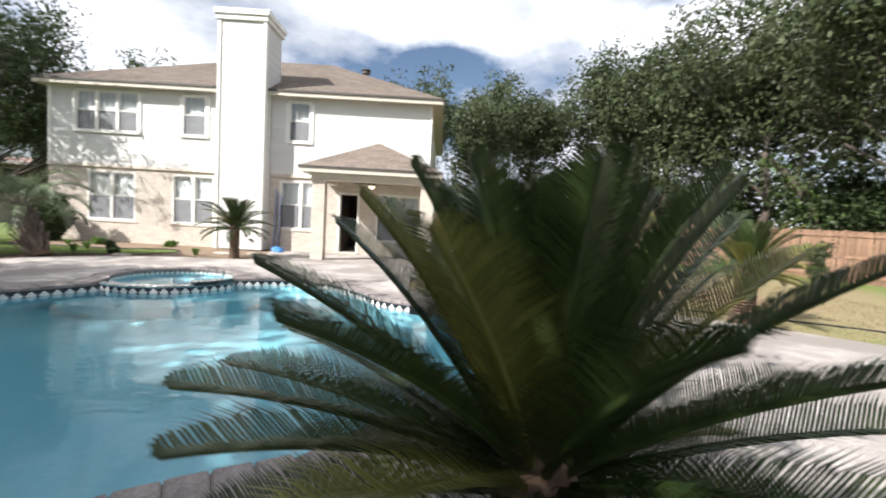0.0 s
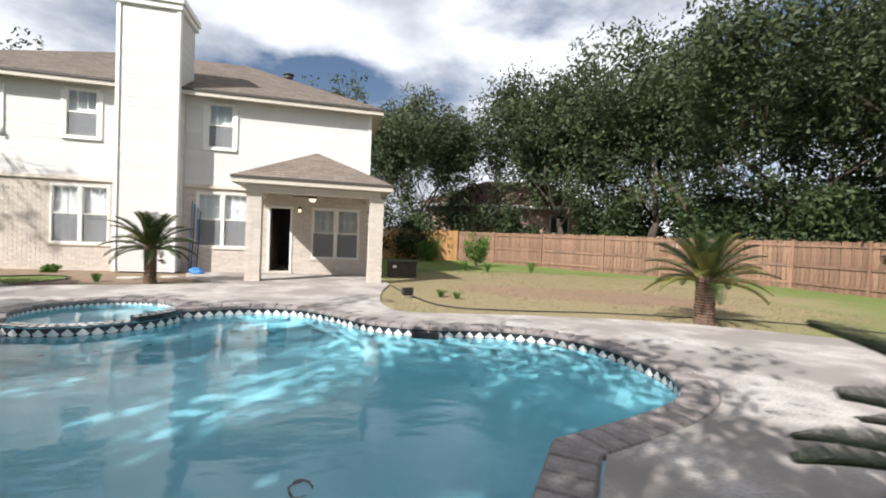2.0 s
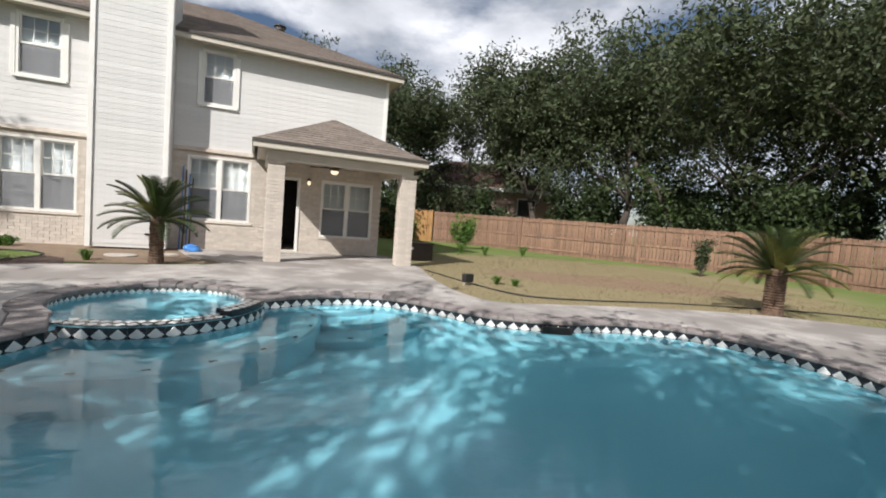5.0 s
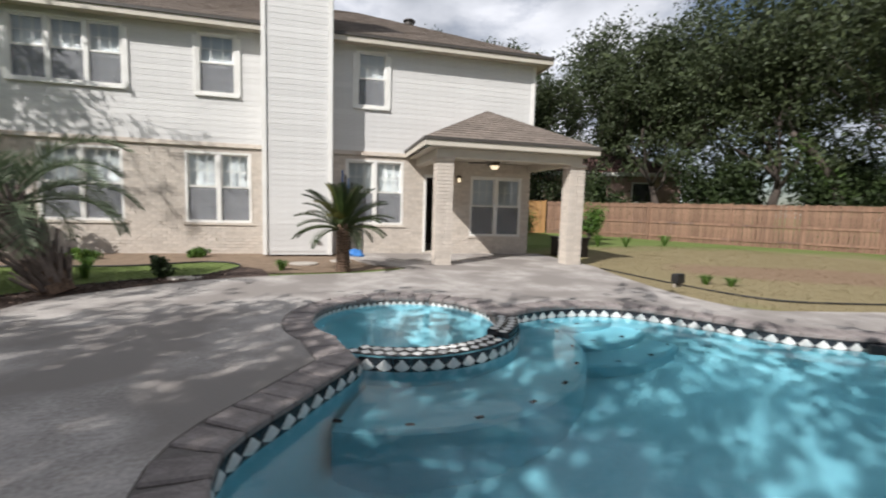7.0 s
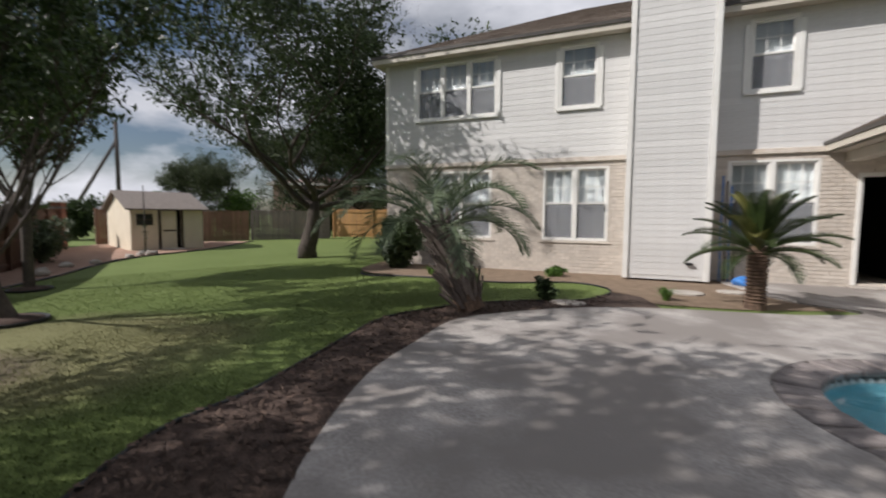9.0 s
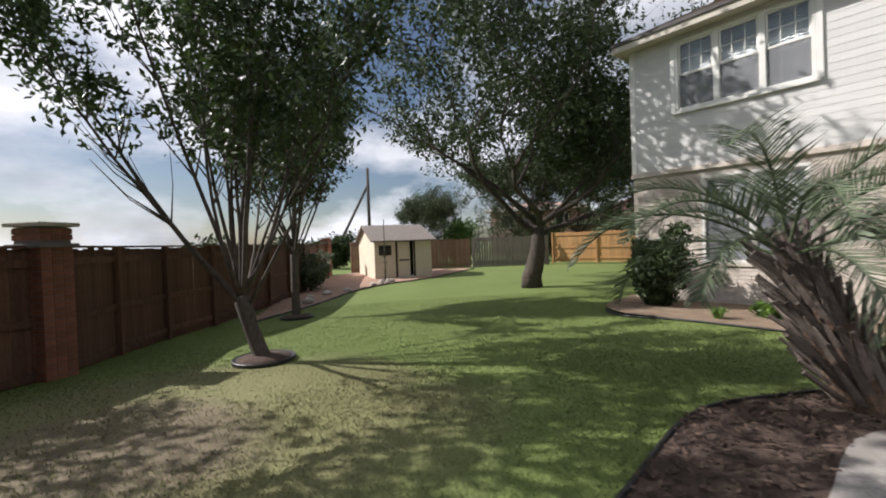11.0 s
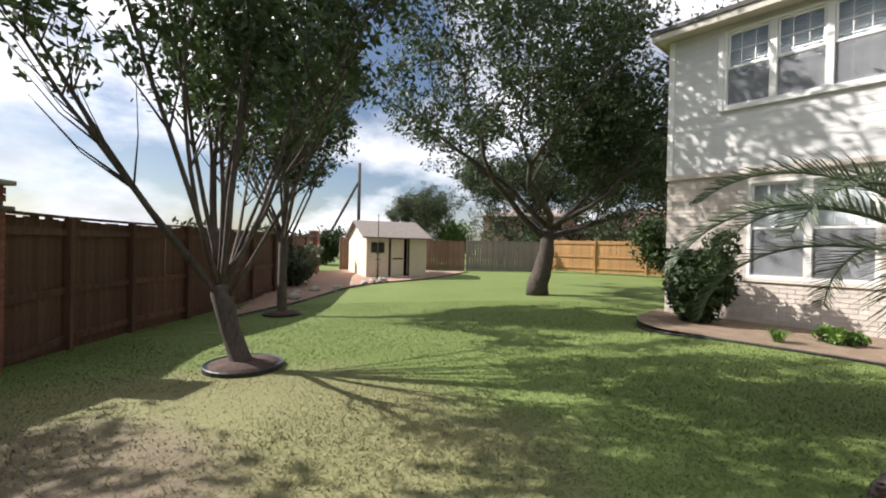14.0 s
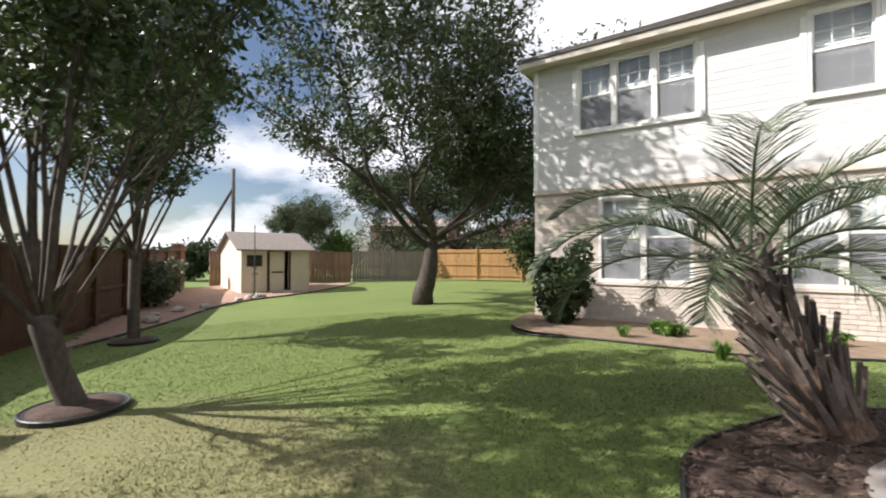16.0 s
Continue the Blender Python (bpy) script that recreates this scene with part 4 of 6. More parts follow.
# garden trees
def vase_tree(at, label, seed, fork, trunk_r, lean, stems, reach, leaf, bark, per, blob, size, tilt=(10, 38), bare=0.34):
    """A short trunk that parts into many steep straight stems, each with upswept side shoots."""
    rnd = random.Random(seed)
    t = thing("pear_tree", (at[0], at[1], ground_z(*at) - 0.03), label, "tree")
    bm = bmesh.new()
    top = Vector((lean[0], lean[1], 1)).normalized() * fork
    mid = top * 0.5 + Vector((0.02, -0.02, 0))
    tube(bm, [Vector((0, 0, 0)), top * 0.08, mid, top * 0.9, top], [trunk_r * 1.35, trunk_r * 1.05, trunk_r * 0.92, trunk_r, trunk_r * 0.8], 10)
    ends = []
    for k in range(stems):
        az = 2 * math.pi * (k + rnd.uniform(-0.25, 0.25)) / stems * 2.0 + (0.5 if k >= stems / 2 else 0)
        lo, hi = tilt
        a = radians(lo + (hi - lo) * ((k * 0.618 + 0.13) % 1.0))
        d = Vector((math.cos(az) * math.sin(a), math.sin(az) * math.sin(a), math.cos(a)))
        n = 9
        ln = reach * rnd.uniform(0.82, 1.08) * (1.0 - 0.25 * (a / radians(60)))
        r0 = trunk_r * rnd.uniform(0.22, 0.4)
        p = top * rnd.uniform(0.78, 1.0)
        pts, rad, dirs = [p.copy()], [r0], [d.copy()]
        for i in range(n):
            d = (d + Vector((rnd.uniform(-0.09, 0.09), rnd.uniform(-0.09, 0.09), 0.035))).normalized()
            p = p + d * ln / n
            pts.append(p.copy())
            dirs.append(d.copy())
            rad.append(r0 * (1 - 0.86 * (i + 1) / n))
        tube(bm, pts, rad, 6)
        for i in range(3, n + 1):
            for q in range(3 if i > 4 else 2):
                b = rnd.uniform(0, 6.28)
                out = (dirs[i] * 0.75 + Vector((math.cos(b), math.sin(b), 0.25)) * 0.62).normalized()
                sl = ln * rnd.uniform(0.13, 0.27) * (1.15 - 0.06 * i)
                s1 = pts[i] + out * sl * 0.5
                s2 = s1 + (out + Vector((rnd.uniform(-0.2, 0.2), rnd.uniform(-0.2, 0.2), 0.2))).normalized() * sl * 0.5
                tube(bm, [pts[i], s1, s2], [rad[i] * 0.5 + 0.002, 0.006, 0.003], 4)
                if pts[i].z > fork + bare * reach * rnd.uniform(0.75, 1.2):
                    ends += [(s1, out), (s2, out), (s2 + Vector((0, 0, -0.05)), out)]
        ends += [(pts[-1], d), (pts[-2], d)]
    bmesh.ops.recalc_face_normals(bm, faces=bm.faces)
    part("trunk", bm, bark, t, smooth=True)
    me = leaves(seed, ends, per, blob, size, 0.85)
    me.materials.append(leaf)
    o = new("crown", me)
    o.parent = t
    return t


PEAR_AT = ((-14.45, 7.96), (-18.9, 10.06))
vase_tree(PEAR_AT[0], "young garden tree of many steep stems in a mulch ring", 11, 0.92, 0.105, (-0.19, -0.24), 17, 5.0, LEAF_PEAR, BARK_PALE, 24, 0.22, 0.05, (8, 44), 0.3)
vase_tree(PEAR_AT[1], "slim garden tree by the wooden fence in a mulch ring", 23, 1.75, 0.1, (-0.03, 0.02), 15, 4.7, LEAF_PEAR, BARK_PALE, 30, 0.27, 0.055, (6, 36), 0.15)
tree("live_oak", (-17.6, 17.3), "spreading live oak with a dark forked trunk", 37, 9.6, 1.55, 0.36, 2.1, 7, LEAF_OAK, BARK, 58, 0.6, 0.08, levels=4, lean=(0.05, 0.06), up=0.3, twist=0.52, skirt=45, low0=0.42, clear=lambda x, y: x < -14.2 or y > 18.5)

# oaks beyond the fences, built three times and repeated
far_a = tree("oak_tree", (15.2, 21.0), "large grey-green live oak beyond the fence", 41, 12.0, 0.85, 0.34, 3.2, 5, LEAF_FAR, BARK, 34, 0.8, 0.125, levels=4, up=0.5, twist=0.45, group="oaks beyond the fence", skirt=90, low0=0.3)
far_b = tree("oak_tree", (18.6, 16.2), "large grey-green live oak beyond the fence", 52, 12.0, 0.95, 0.32, 3.0, 6, LEAF_FAR, BARK, 34, 0.8, 0.125, levels=4, lean=(-0.25, 0.1), up=0.45, twist=0.5, group="oaks beyond the fence", skirt=90, low0=0.28)
far_c = tree("oak_tree", (4.6, 30.0), "large grey-green live oak beyond the fence", 63, 8.6, 0.85, 0.28, 2.6, 5, LEAF_FAR, BARK, 36, 0.7, 0.11, levels=4, up=0.5, twist=0.4, group="oaks beyond the fence", skirt=110, low0=0.22)
for src, x, y, s, turn in ((far_c, 8.4, 30.5, 1.0, 70), (far_a, 12.6, 25.4, 0.95, 120), (far_b, 20.5, 25.5, 1.05, 200), (far_a, 24.5, 19.0, 1.1, 250), (far_b, 19.8, 10.8, 1.0, 20), (far_a, 19.6, 5.0, 0.95, 60),
                           (far_c, 1.2, 34.0, 1.1, 280), (far_b, 26.0, 12.0, 1.1, 310), (far_a, 25.5, 5.0, 1.05, 140), (far_b, 19.5, -1.5, 1.0, 100), (far_c, 16.5, 31.0, 1.0, 10),
                           (far_c, -13.0, 37.0, 0.95, 40), (far_b, -19.5, 39.0, 0.75, 80), (far_c, -33.5, 34.0, 0.9, 160), (far_c, -43.0, 33.0, 0.6, 10), (far_a, -9.0, 40.0, 0.75, 190), (far_b, -28.5, 36.5, 0.72, 50), (far_c, -22.5, 34.5, 0.95, 200), (far_c, -34.5, 26.5, 0.55, 90)):
    o = copy_thing(src, pose(x, y, ground_z(x, y) - 0.05, 0, 0, turn) @ Matrix.Scale(s, 4))
# unseen trees added behind the walk, placed by the dappled shade they throw
shade = tree("shade_tree", (-14.2, 4.2), "tall open-crowned tree added out of view to shade the pool garden", 77, 6.4, 0.9, 0.22, 2.6, 6, LEAF_FAR, BARK, 14, 0.5, 0.1, levels=3, up=0.5, twist=0.4, group="shade trees")
for src, x, y, s, turn in ((shade, -13.0, 0.9, 1.15, 80), (shade, -11.6, 3.9, 1.10, 30), (shade, -1.6, -0.9, 0.75, 220), (shade, -7.2, -0.4, 1.05, 330), (shade, -17.3, 2.2, 0.9, 40), (shade, -5.3, 1.2, 1.00, 60), (shade, -10.3, -0.5, 1.35, 140), (shade, -7.3, -1.1, 1.30, 280),
                           (shade, -4.1, -1.5, 0.85, 20), (shade, -5.7, -4.2, 1.05, 300), (shade, -1.1, -3.1, 0.80, 10)):
    o = copy_thing(src, pose(x, y, ground_z(x, y) - 0.05, 0, 0, turn) @ Matrix.Scale(s, 4))


# ---- palms ----
def sago(at, label, trunk_h, trunk_r, length, count, seed, leaflets=60, base_z=0.0, yellow=0.12, droop=1.0, wide=0.17, thin=0.0065):
    rnd = random.Random(seed)
    t = thing("sago_palm", (*at, base_z), label, "palm", "sago palms")
    bm = bmesh.new()
    prof = [(trunk_r * 1.15, -0.05), (trunk_r, 0.08)]
    k = 0.08
    while k < trunk_h:
        prof += [(trunk_r * rnd.uniform(1.0, 1.12), k + 0.02), (trunk_r * 0.9, k + 0.045)]
        k += 0.05
    prof += [(trunk_r * 0.8, trunk_h + 0.06), (trunk_r * 0.3, trunk_h + 0.12)]
    lathe(bm, prof, 16)
    part("trunk", bm, PALM_TRUNK, t, "shaggy brown fibrous trunk")
    shapes = []
    for k in range(5):
        bm = bmesh.new()
        lift = (82, 68, 50, 29, 8)[k]
        ln = length * (0.85, 0.95, 1.0, 1.0, 0.95)[k]
        pts, p, a = [], Vector((0, 0, 0)), radians(lift)
        n = 16
        for i in range(n + 1):
            pts.append(p.copy())
            p = p + Vector((math.cos(a), 0, math.sin(a))) * (ln / n)
            a -= radians((2.0 + 1.2 * k * 0.3) * droop) * (0.5 + 1.3 * i / n)
        tube(bm, pts, [0.012 * (1 - 0.85 * i / n) + 0.002 for i in range(n + 1)], 5)
        for j in range(leaflets):
            u = 0.12 + 0.88 * j / (leaflets - 1)
            i = min(n - 1, int(u * n))
            q = pts[i].lerp(pts[i + 1], u * n - i)
            d = (pts[i + 1] - pts[i]).normalized()
            w = length * wide * (math.sin(math.pi * min(1, 0.12 + u * 0.88)) ** 0.6) + 0.02
            up = Vector((-d.z, 0, d.x))
            for s in (-1, 1):
                tip = q + (Vector((0, s, 0)) * 0.82 + d * 0.62 + up * 0.32 + Vector((0, 0, rnd.uniform(-0.06, 0.03)))) * w * rnd.uniform(0.9, 1.08)
                h = d * thin * (length / 0.9)
                mid = q.lerp(tip, 0.55) + up * 0.012
                v = [bm.verts.new(c) for c in (q - h, q + h, mid + h * 0.8, mid - h * 0.8, tip)]
                bm.faces.new((v[0], v[1], v[2], v[3]))
                bm.faces.new((v[3], v[2], v[4]))
        shapes.append([mesh_of("frond", bm.copy(), SAGO), mesh_of("frond", bm, SAGO_YELLOW)])
    for i in range(count):
        ring = min(4, int(5 * i / count))
        o = new("frond", shapes[ring][rnd.random() < yellow])
        o.parent = t
        o.matrix_basis = pose(0, 0, trunk_h + 0.05 - 0.02 * ring, rnd.uniform(-6, 6), rnd.uniform(-7, 7), i * 137.5 + rnd.uniform(-8, 8)) @ Matrix.Translation((trunk_r * 0.35, 0, 0))
    return t


sago((0.5, 1.43), "large dark green sago palm on the deck", 0.76, 0.1, 0.76, 68, 5, 84, yellow=0.06, wide=0.17, thin=0.004, droop=0.45)
sago((-5.43, 12.42), "green sago palm with a leaning brown trunk in the soil bed", 0.82, 0.13, 0.98, 46, 6, 46, base_z=-0.02)
sago((5.2, 7.33), "sago palm with yellow-green fronds beside the lawn", 0.78, 0.17, 1.05, 46, 7, 46, base_z=-0.03, yellow=0.35)


def pindo(at, seed):
    rnd = random.Random(seed)
    t = thing("pindo_palm", (*at, -0.03), "leaning pindo palm with grey drooping feather fronds", "palm")
    axis = Vector((-0.42, 0.05, 0.9)).normalized()
    top = axis * 1.2
    bm = bmesh.new()
    tube(bm, [axis * (1.2 * i / 5) for i in range(6)], [0.2, 0.19, 0.17, 0.15, 0.13, 0.1], 12)
    part("trunk", bm, PALM_TRUNK, t)
    bm = bmesh.new()
    box(bm, -0.03, 0.03, -0.012, 0.012, 0, 0.34)
    for v in bm.verts:
        if v.co.z > 0.2:
            v.co.x *= 0.45
            v.co.y += 0.03
    boot = mesh_of("leaf_boot", bm, PALM_BOOT)
    tilt = axis.to_track_quat("Z", "Y").to_matrix().to_4x4()
    for i in range(120):
        h = 0.04 + 1.12 * i / 120
        o = new("leaf_boot", boot)
        o.parent = t
        r = 0.17 - 0.06 * h
        o.matrix_basis = Matrix.Translation(axis * h) @ tilt @ pose(0, 0, 0, 0, 0, i * 137.5) @ pose(r, 0, 0, 0, rnd.uniform(14, 38), 0) @ pose(0, 0, 0, 0, 0, 90) @ Matrix.Scale(rnd.uniform(0.8, 1.25), 4)
    for i in range(20):
        bm = bmesh.new()
        az = i * 137.5 + rnd.uniform(-10, 10)
        lift = 72 - 60 * (i / 20) + rnd.uniform(-6, 6)
        ln = rnd.uniform(1.35, 1.95)
        pts, p, a = [], Vector((0, 0, 0)), radians(lift)
        n = 18
        for k in range(n + 1):
            pts.append(p.copy())
            p = p + Vector((math.cos(a), 0, math.sin(a))) * (ln / n)
            a -= radians(3.0 + 6.5 * k / n)
        tube(bm, pts, [0.014 * (1 - 0.85 * k / n) + 0.002 for k in range(n + 1)], 5)
        for j in range(52):
            u = 0.22 + 0.78 * j / 51
            k = min(n - 1, int(u * n))
            q = pts[k].lerp(pts[k + 1], u * n - k)
            d = (pts[k + 1] - pts[k]).normalized()
            upv = Vector((-d.z, 0, d.x))
            w = 0.42 * (math.sin(math.pi * min(1, 0.2 + 0.78 * u)) ** 0.7) + 0.05
            for s in (-1, 1):
                tip = q + (Vector((0, s, 0)) * rnd.uniform(0.5, 0.75) + d * 0.7 + upv * 0.25) * w + Vector((0, 0, -0.13 * w * rnd.uniform(0.3, 2.2)))
                hh = d * 0.009
                mid = q.lerp(tip, 0.5) + upv * 0.03
                v = [bm.verts.new(c) for c in (q - hh, q + hh, mid + hh * 0.8, mid - hh * 0.8, tip)]
                bm.faces.new((v[0], v[1], v[2], v[3]))
                bm.faces.new((v[3], v[2], v[4]))
        o = part("frond", bm, PINDO, t)
        o.matrix_basis = Matrix.Translation(top) @ pose(0, 0, 0, 0, 0, az)
    return t


pindo((-9.06, 10.56), 3)

# ---- shed ----
shed = thing("garden_shed", pose(-25.75, 16.3, ground_z(-25.7, 16.3), 0, 0, 70) @ Matrix.Scale(1.17, 4), "small cream garden shed with an open door and grey shingle roof", "shed")
# local x runs along the front away from the near corner, local y runs along the gable side
SW, SD, SH = 2.3, 3.9, 1.55
wall_bm = boxes((0, 0.9, -0.05, 0, 0, SH), (1.55, SW, -0.05, 0, 0, SH), (0.9, 1.55, -0.05, 0, 1.45, SH), (0, 0.05, 0, SD, 0, SH), (SW - 0.05, SW, 0, SD, 0, SH), (0.05, SW - 0.05, SD - 0.05, SD, 0, SH))
part("wall", wall_bm, SHED_WALL, shed)
# front corner at the origin, local y runs along the sunlit gable side
for nm, a in (("trim", (0, 0.1, -0.065, -0.052, 0, SH)), ("trim", (0.82, 0.9, -0.065, -0.052, 0, 1.5)), ("trim", (1.55, 1.63, -0.065, -0.052, 0, 1.5)), ("trim", (0.82, 1.63, -0.066, -0.053, 1.45, 1.53)), ("trim", (-0.012, -0.002, -0.05, 0.06, 0, SH))):
    part(nm, boxes(a), METAL if a[0] > 0.5 else SHED_WALL, shed)
bm = bmesh.new()
ridge = SH + 0.62
for x in (0.0, SW - 0.05):
    v = [bm.verts.new(p) for p in ((x, 0, SH), (x, SD, SH), (x, SD / 2, ridge))]
    w = [bm.verts.new(p) for p in ((x + 0.05, 0, SH), (x + 0.05, SD, SH), (x + 0.05, SD / 2, ridge))]
    bm.faces.new(v), bm.faces.new(w[::-1])
    for i in range(3):
        bm.faces.new((v[i], v[(i + 1) % 3], w[(i + 1) % 3], w[i]))
part("gable", bm, SHED_WALL, shed)
bm = bmesh.new()
k = 0.62 / (SD / 2)
roof_slab(bm, [(-0.18, -0.25, SH - 0.25 * k + 0.03), (SW + 0.18, -0.25, SH - 0.25 * k + 0.03), (SW + 0.18, SD / 2, ridge + 0.03), (-0.18, SD / 2, ridge + 0.03)], 0.05)
roof_slab(bm, [(SW + 0.18, SD + 0.25, SH - 0.25 * k + 0.03), (-0.18, SD + 0.25, SH - 0.25 * k + 0.03), (-0.18, SD / 2, ridge + 0.03), (SW + 0.18, SD / 2, ridge + 0.03)], 0.05)
part("roof", bm, FENCE_GREY, shed, "grey weathered shingle roof")
d = part("door", boxes((0, 0.5, -0.02, 0.015, 0.02, 1.43), bevel=0.004), SHED_WALL, shed, "white open shed door leaf")
d.matrix_basis = pose(0.92, -0.03, 0, 0, 0, 4)
part("door_rail", boxes((0.06, 0.46, -0.03, -0.022, 0.68, 0.74)), METAL, d)
w = part("window", boxes((0.2, 0.62, -0.06, -0.045, 0.95, 1.28)), BLACK, shed, "dark small shed window")
part("window_frame", boxes((0.16, 0.2, -0.075, -0.052, 0.92, 1.31), (0.62, 0.66, -0.075, -0.052, 0.92, 1.31), (0.2, 0.62, -0.075, -0.052, 1.28, 1.31), (0.2, 0.62, -0.075, -0.052, 0.92, 0.95), (0.2, 0.62, -0.072, -0.062, 1.1, 1.13)), METAL, w)
part("step", boxes((0.85, 1.6, -0.55, -0.1, 0.0, 0.07), bevel=0.012), STONE, shed, "pale stone step")
# dark sheet added across the inside in place of the shed's own shade
part("inside_shade_sheet", boxes((0.06, SW - 0.06, 1.2, 1.22, 0, SH)), DOOR_DARK, shed)


def draped(poly, lift, step=0.25, rough=0.0):
    bm = bmesh.new()
    xs, ys = [p.x for p in poly], [p.y for p in poly]
    cache = {}

    def vert(i, j):
        if (i, j) not in cache:
            x, y = min(xs) + i * step, min(ys) + j * step
            cache[i, j] = bm.verts.new((x, y, ground_z(x, y) + lift + rough * noise.noise(Vector((x, y, 0)) * 2.5)))
        return cache[i, j]

    for i in range(int((max(xs) - min(xs)) / step) + 1):
        for j in range(int((max(ys) - min(ys)) / step) + 1):
            if inside(min(xs) + (i + 0.5) * step, min(ys) + (j + 0.5) * step, poly):
                bm.faces.new((vert(i, j), vert(i + 1, j), vert(i + 1, j + 1), vert(i, j + 1)))
    return bm


SHED_BED = spline([(-18.82, 8.80), (-20.46, 11.01), (-22.79, 14.02), (-23.68, 17.46), (-24.94, 20.18), (-26.88, 23.57)], False, 0.2)
RED_SOIL = material("red_gravel_soil", (0.28, 0.17, 0.12), (0.42, 0.28, 0.21), 5, 1.0, 60, 0.8, contrast=0.3)
solid("gravel_bed", draped(SHED_BED + [Vector((-30.02, 20.70, 0)), Vector((-31.17, 18.04, 0)), Vector((-28.13, 13.97, 0)), Vector((-20.09, 9.52, 0))], 0.03, 0.2, 0.03), RED_SOIL, "reddish gravel bed round the shed", "gravel", "structure", smooth=True)


def edging(line, label, r=0.018, up=0.022):
    bm = bmesh.new()
    tube(bm, [Vector((p.x, p.y, ground_z(p.x, p.y) + up)) for p in line], [r] * len(line), 6)
    solid("lawn_edging", bm, BLACK, label, "edging", "structure", smooth=True)


edging(mulch_line, "black plastic edging along the mulch strip")
edging(bed_line, "black plastic edging along the soil bed")
edging(SHED_BED, "dark edging round the gravel bed", 0.03)
edging(spline([(0.24, 12.48), (0.47, 10.40), (0.90, 9.12), (2.02, 8.66), (3.67, 8.38), (5.46, 7.83), (7.49, 7.00), (8.85, 5.47)], False, 0.2), "thin black edging hose along the lawn", 0.016, 0.015)

for x, y in PEAR_AT:
    g = ground_z(x, y)
    ring = thing("tree_ring", (x, y, g), "round black plastic tree ring filled with mulch", "tree ring", "tree rings")
    part("mulch", lathe(bmesh.new(), [(0.36, 0.0), (0.33, 0.05), (0.2, 0.085), (0.1, 0.09)], 24), MULCH, ring, smooth=True)
    bm = bmesh.new()
    lathe(bm, [(0.36, -0.02), (0.385, -0.02), (0.39, 0.045), (0.38, 0.055), (0.36, 0.045)], 28)
    part("edging", bm, BLACK, ring)


# ---- stones ----
def rock(at, r, seed, label="rough pale garden rock on the gravel bed", mat=STONE, flat_=0.65):
    bm = bmesh.new()
    bmesh.ops.create_icosphere(bm, subdivisions=2, radius=r)
    for v in bm.verts:
        v.co *= 1 + 0.35 * noise.noise(v.co * (1.6 / r) + Vector((seed, seed * 2, 0)))
        v.co.z *= flat_
    o = solid("garden_rock", bm, mat, label, "rock", "", group="garden rocks")
    o.location = (at[0], at[1], ground_z(*at) + 0.03 + r * flat_ * 0.4)
    return o


for i, (x, y, r) in enumerate(((-21.12, 11.25, 0.2), (-22.55, 12.50, 0.17), (-22.57, 13.27, 0.15), (-23.26, 14.72, 0.14), (-22.21, 11.76, 0.13))):
    rock((x, y), r, i + 1)
for i, (x, y, r) in enumerate(((-23.86, 15.53, 0.16), (-23.75, 15.90, 0.13), (-24.22, 16.01, 0.12), (-23.59, 15.26, 0.12), (-23.56, 15.55, 0.1))):
    rock((x, y), r, i + 11, "white stone in the pile round the thin pole")
pole = thing("bird_feeder_pole", (-23.87, 15.67, ground_z(-22.8, 15.6)), "thin dark garden pole wound with a creeper", "pole")
bm = bmesh.new()
tube(bm, [Vector((0, 0, 0)), Vector((0.01, 0, 1.0)), Vector((0, 0, 2.6))], [0.025, 0.022, 0.018], 8)
part("pole", bm, WOOD_POLE, pole, smooth=True)
me = leaves(5, [(Vector((0.02, 0, 0.25 + 0.12 * i)), None) for i in range(9)], 14, 0.1, 0.035)
me.materials.append(LEAF_OAK)
o = new("creeper", me)
o.parent = pole
for i, (x, y, rx) in enumerate(((-6.19, 13.33, 0.3), (-5.45, 13.74, 0.22), (-7.92, 11.59, 0.26))):
    bm = bmesh.new()
    lathe(bm, [(rx, -0.02), (rx * 1.02, 0.015), (rx * 0.93, 0.03)], 11)
    for v in bm.verts:
        v.co.x *= 1 + 0.25 * noise.noise(v.co * 4 + Vector((i * 3, 0, 0)))
        v.co.y *= 0.7
    o = solid("stepping_stone", bm, STONE, "flat pale stepping stone on bare soil", "stone", "", group="stepping stones")
    o.location = (x, y, -0.015)


# ---- shrubs and small plants ----
def tube_mesh(pts, radii):
    bm = bmesh.new()
    tube(bm, pts, radii, 5)
    return bm


def shrub(name, at, r, h, label, leaf, seed, n=2600, size=0.05, category="shrub", group="", lift=0.0, single=False):
    rnd = random.Random(seed)
    t = thing(name, (*at, ground_z(*at) - 0.02 + lift), label, category, group)
    bm = bmesh.new()
    pts = []
    for k in range(16):
        a, q = rnd.uniform(0, 6.28), rnd.uniform(0.2, 1)
        tip = Vector((math.cos(a) * r * q * 0.8, math.sin(a) * r * q * 0.8, h * rnd.uniform(0.35, 0.92)))
        if single:
            part("stem", tube_mesh([Vector((0, 0, 0)), tip * 0.5 + Vector((0, 0, h * 0.1)), tip], [0.02, 0.013, 0.005]), BARK, t)
        else:
            tube(bm, [Vector((0, 0, 0)), tip * 0.5 + Vector((0, 0, h * 0.1)), tip], [0.02, 0.013, 0.005], 4)
        pts += [(tip, None), (tip * 0.75 + Vector((0, 0, 0.05)), None), (tip * 0.5, None)]
    if not single:
        part("stem", bm, BARK, t)
    me = leaves(seed, pts, max(1, n // 48), min(r, h) * 0.36, size, 0.9)
    me.materials.append(leaf)
    o = new("foliage", me)
    o.parent = t
    return t


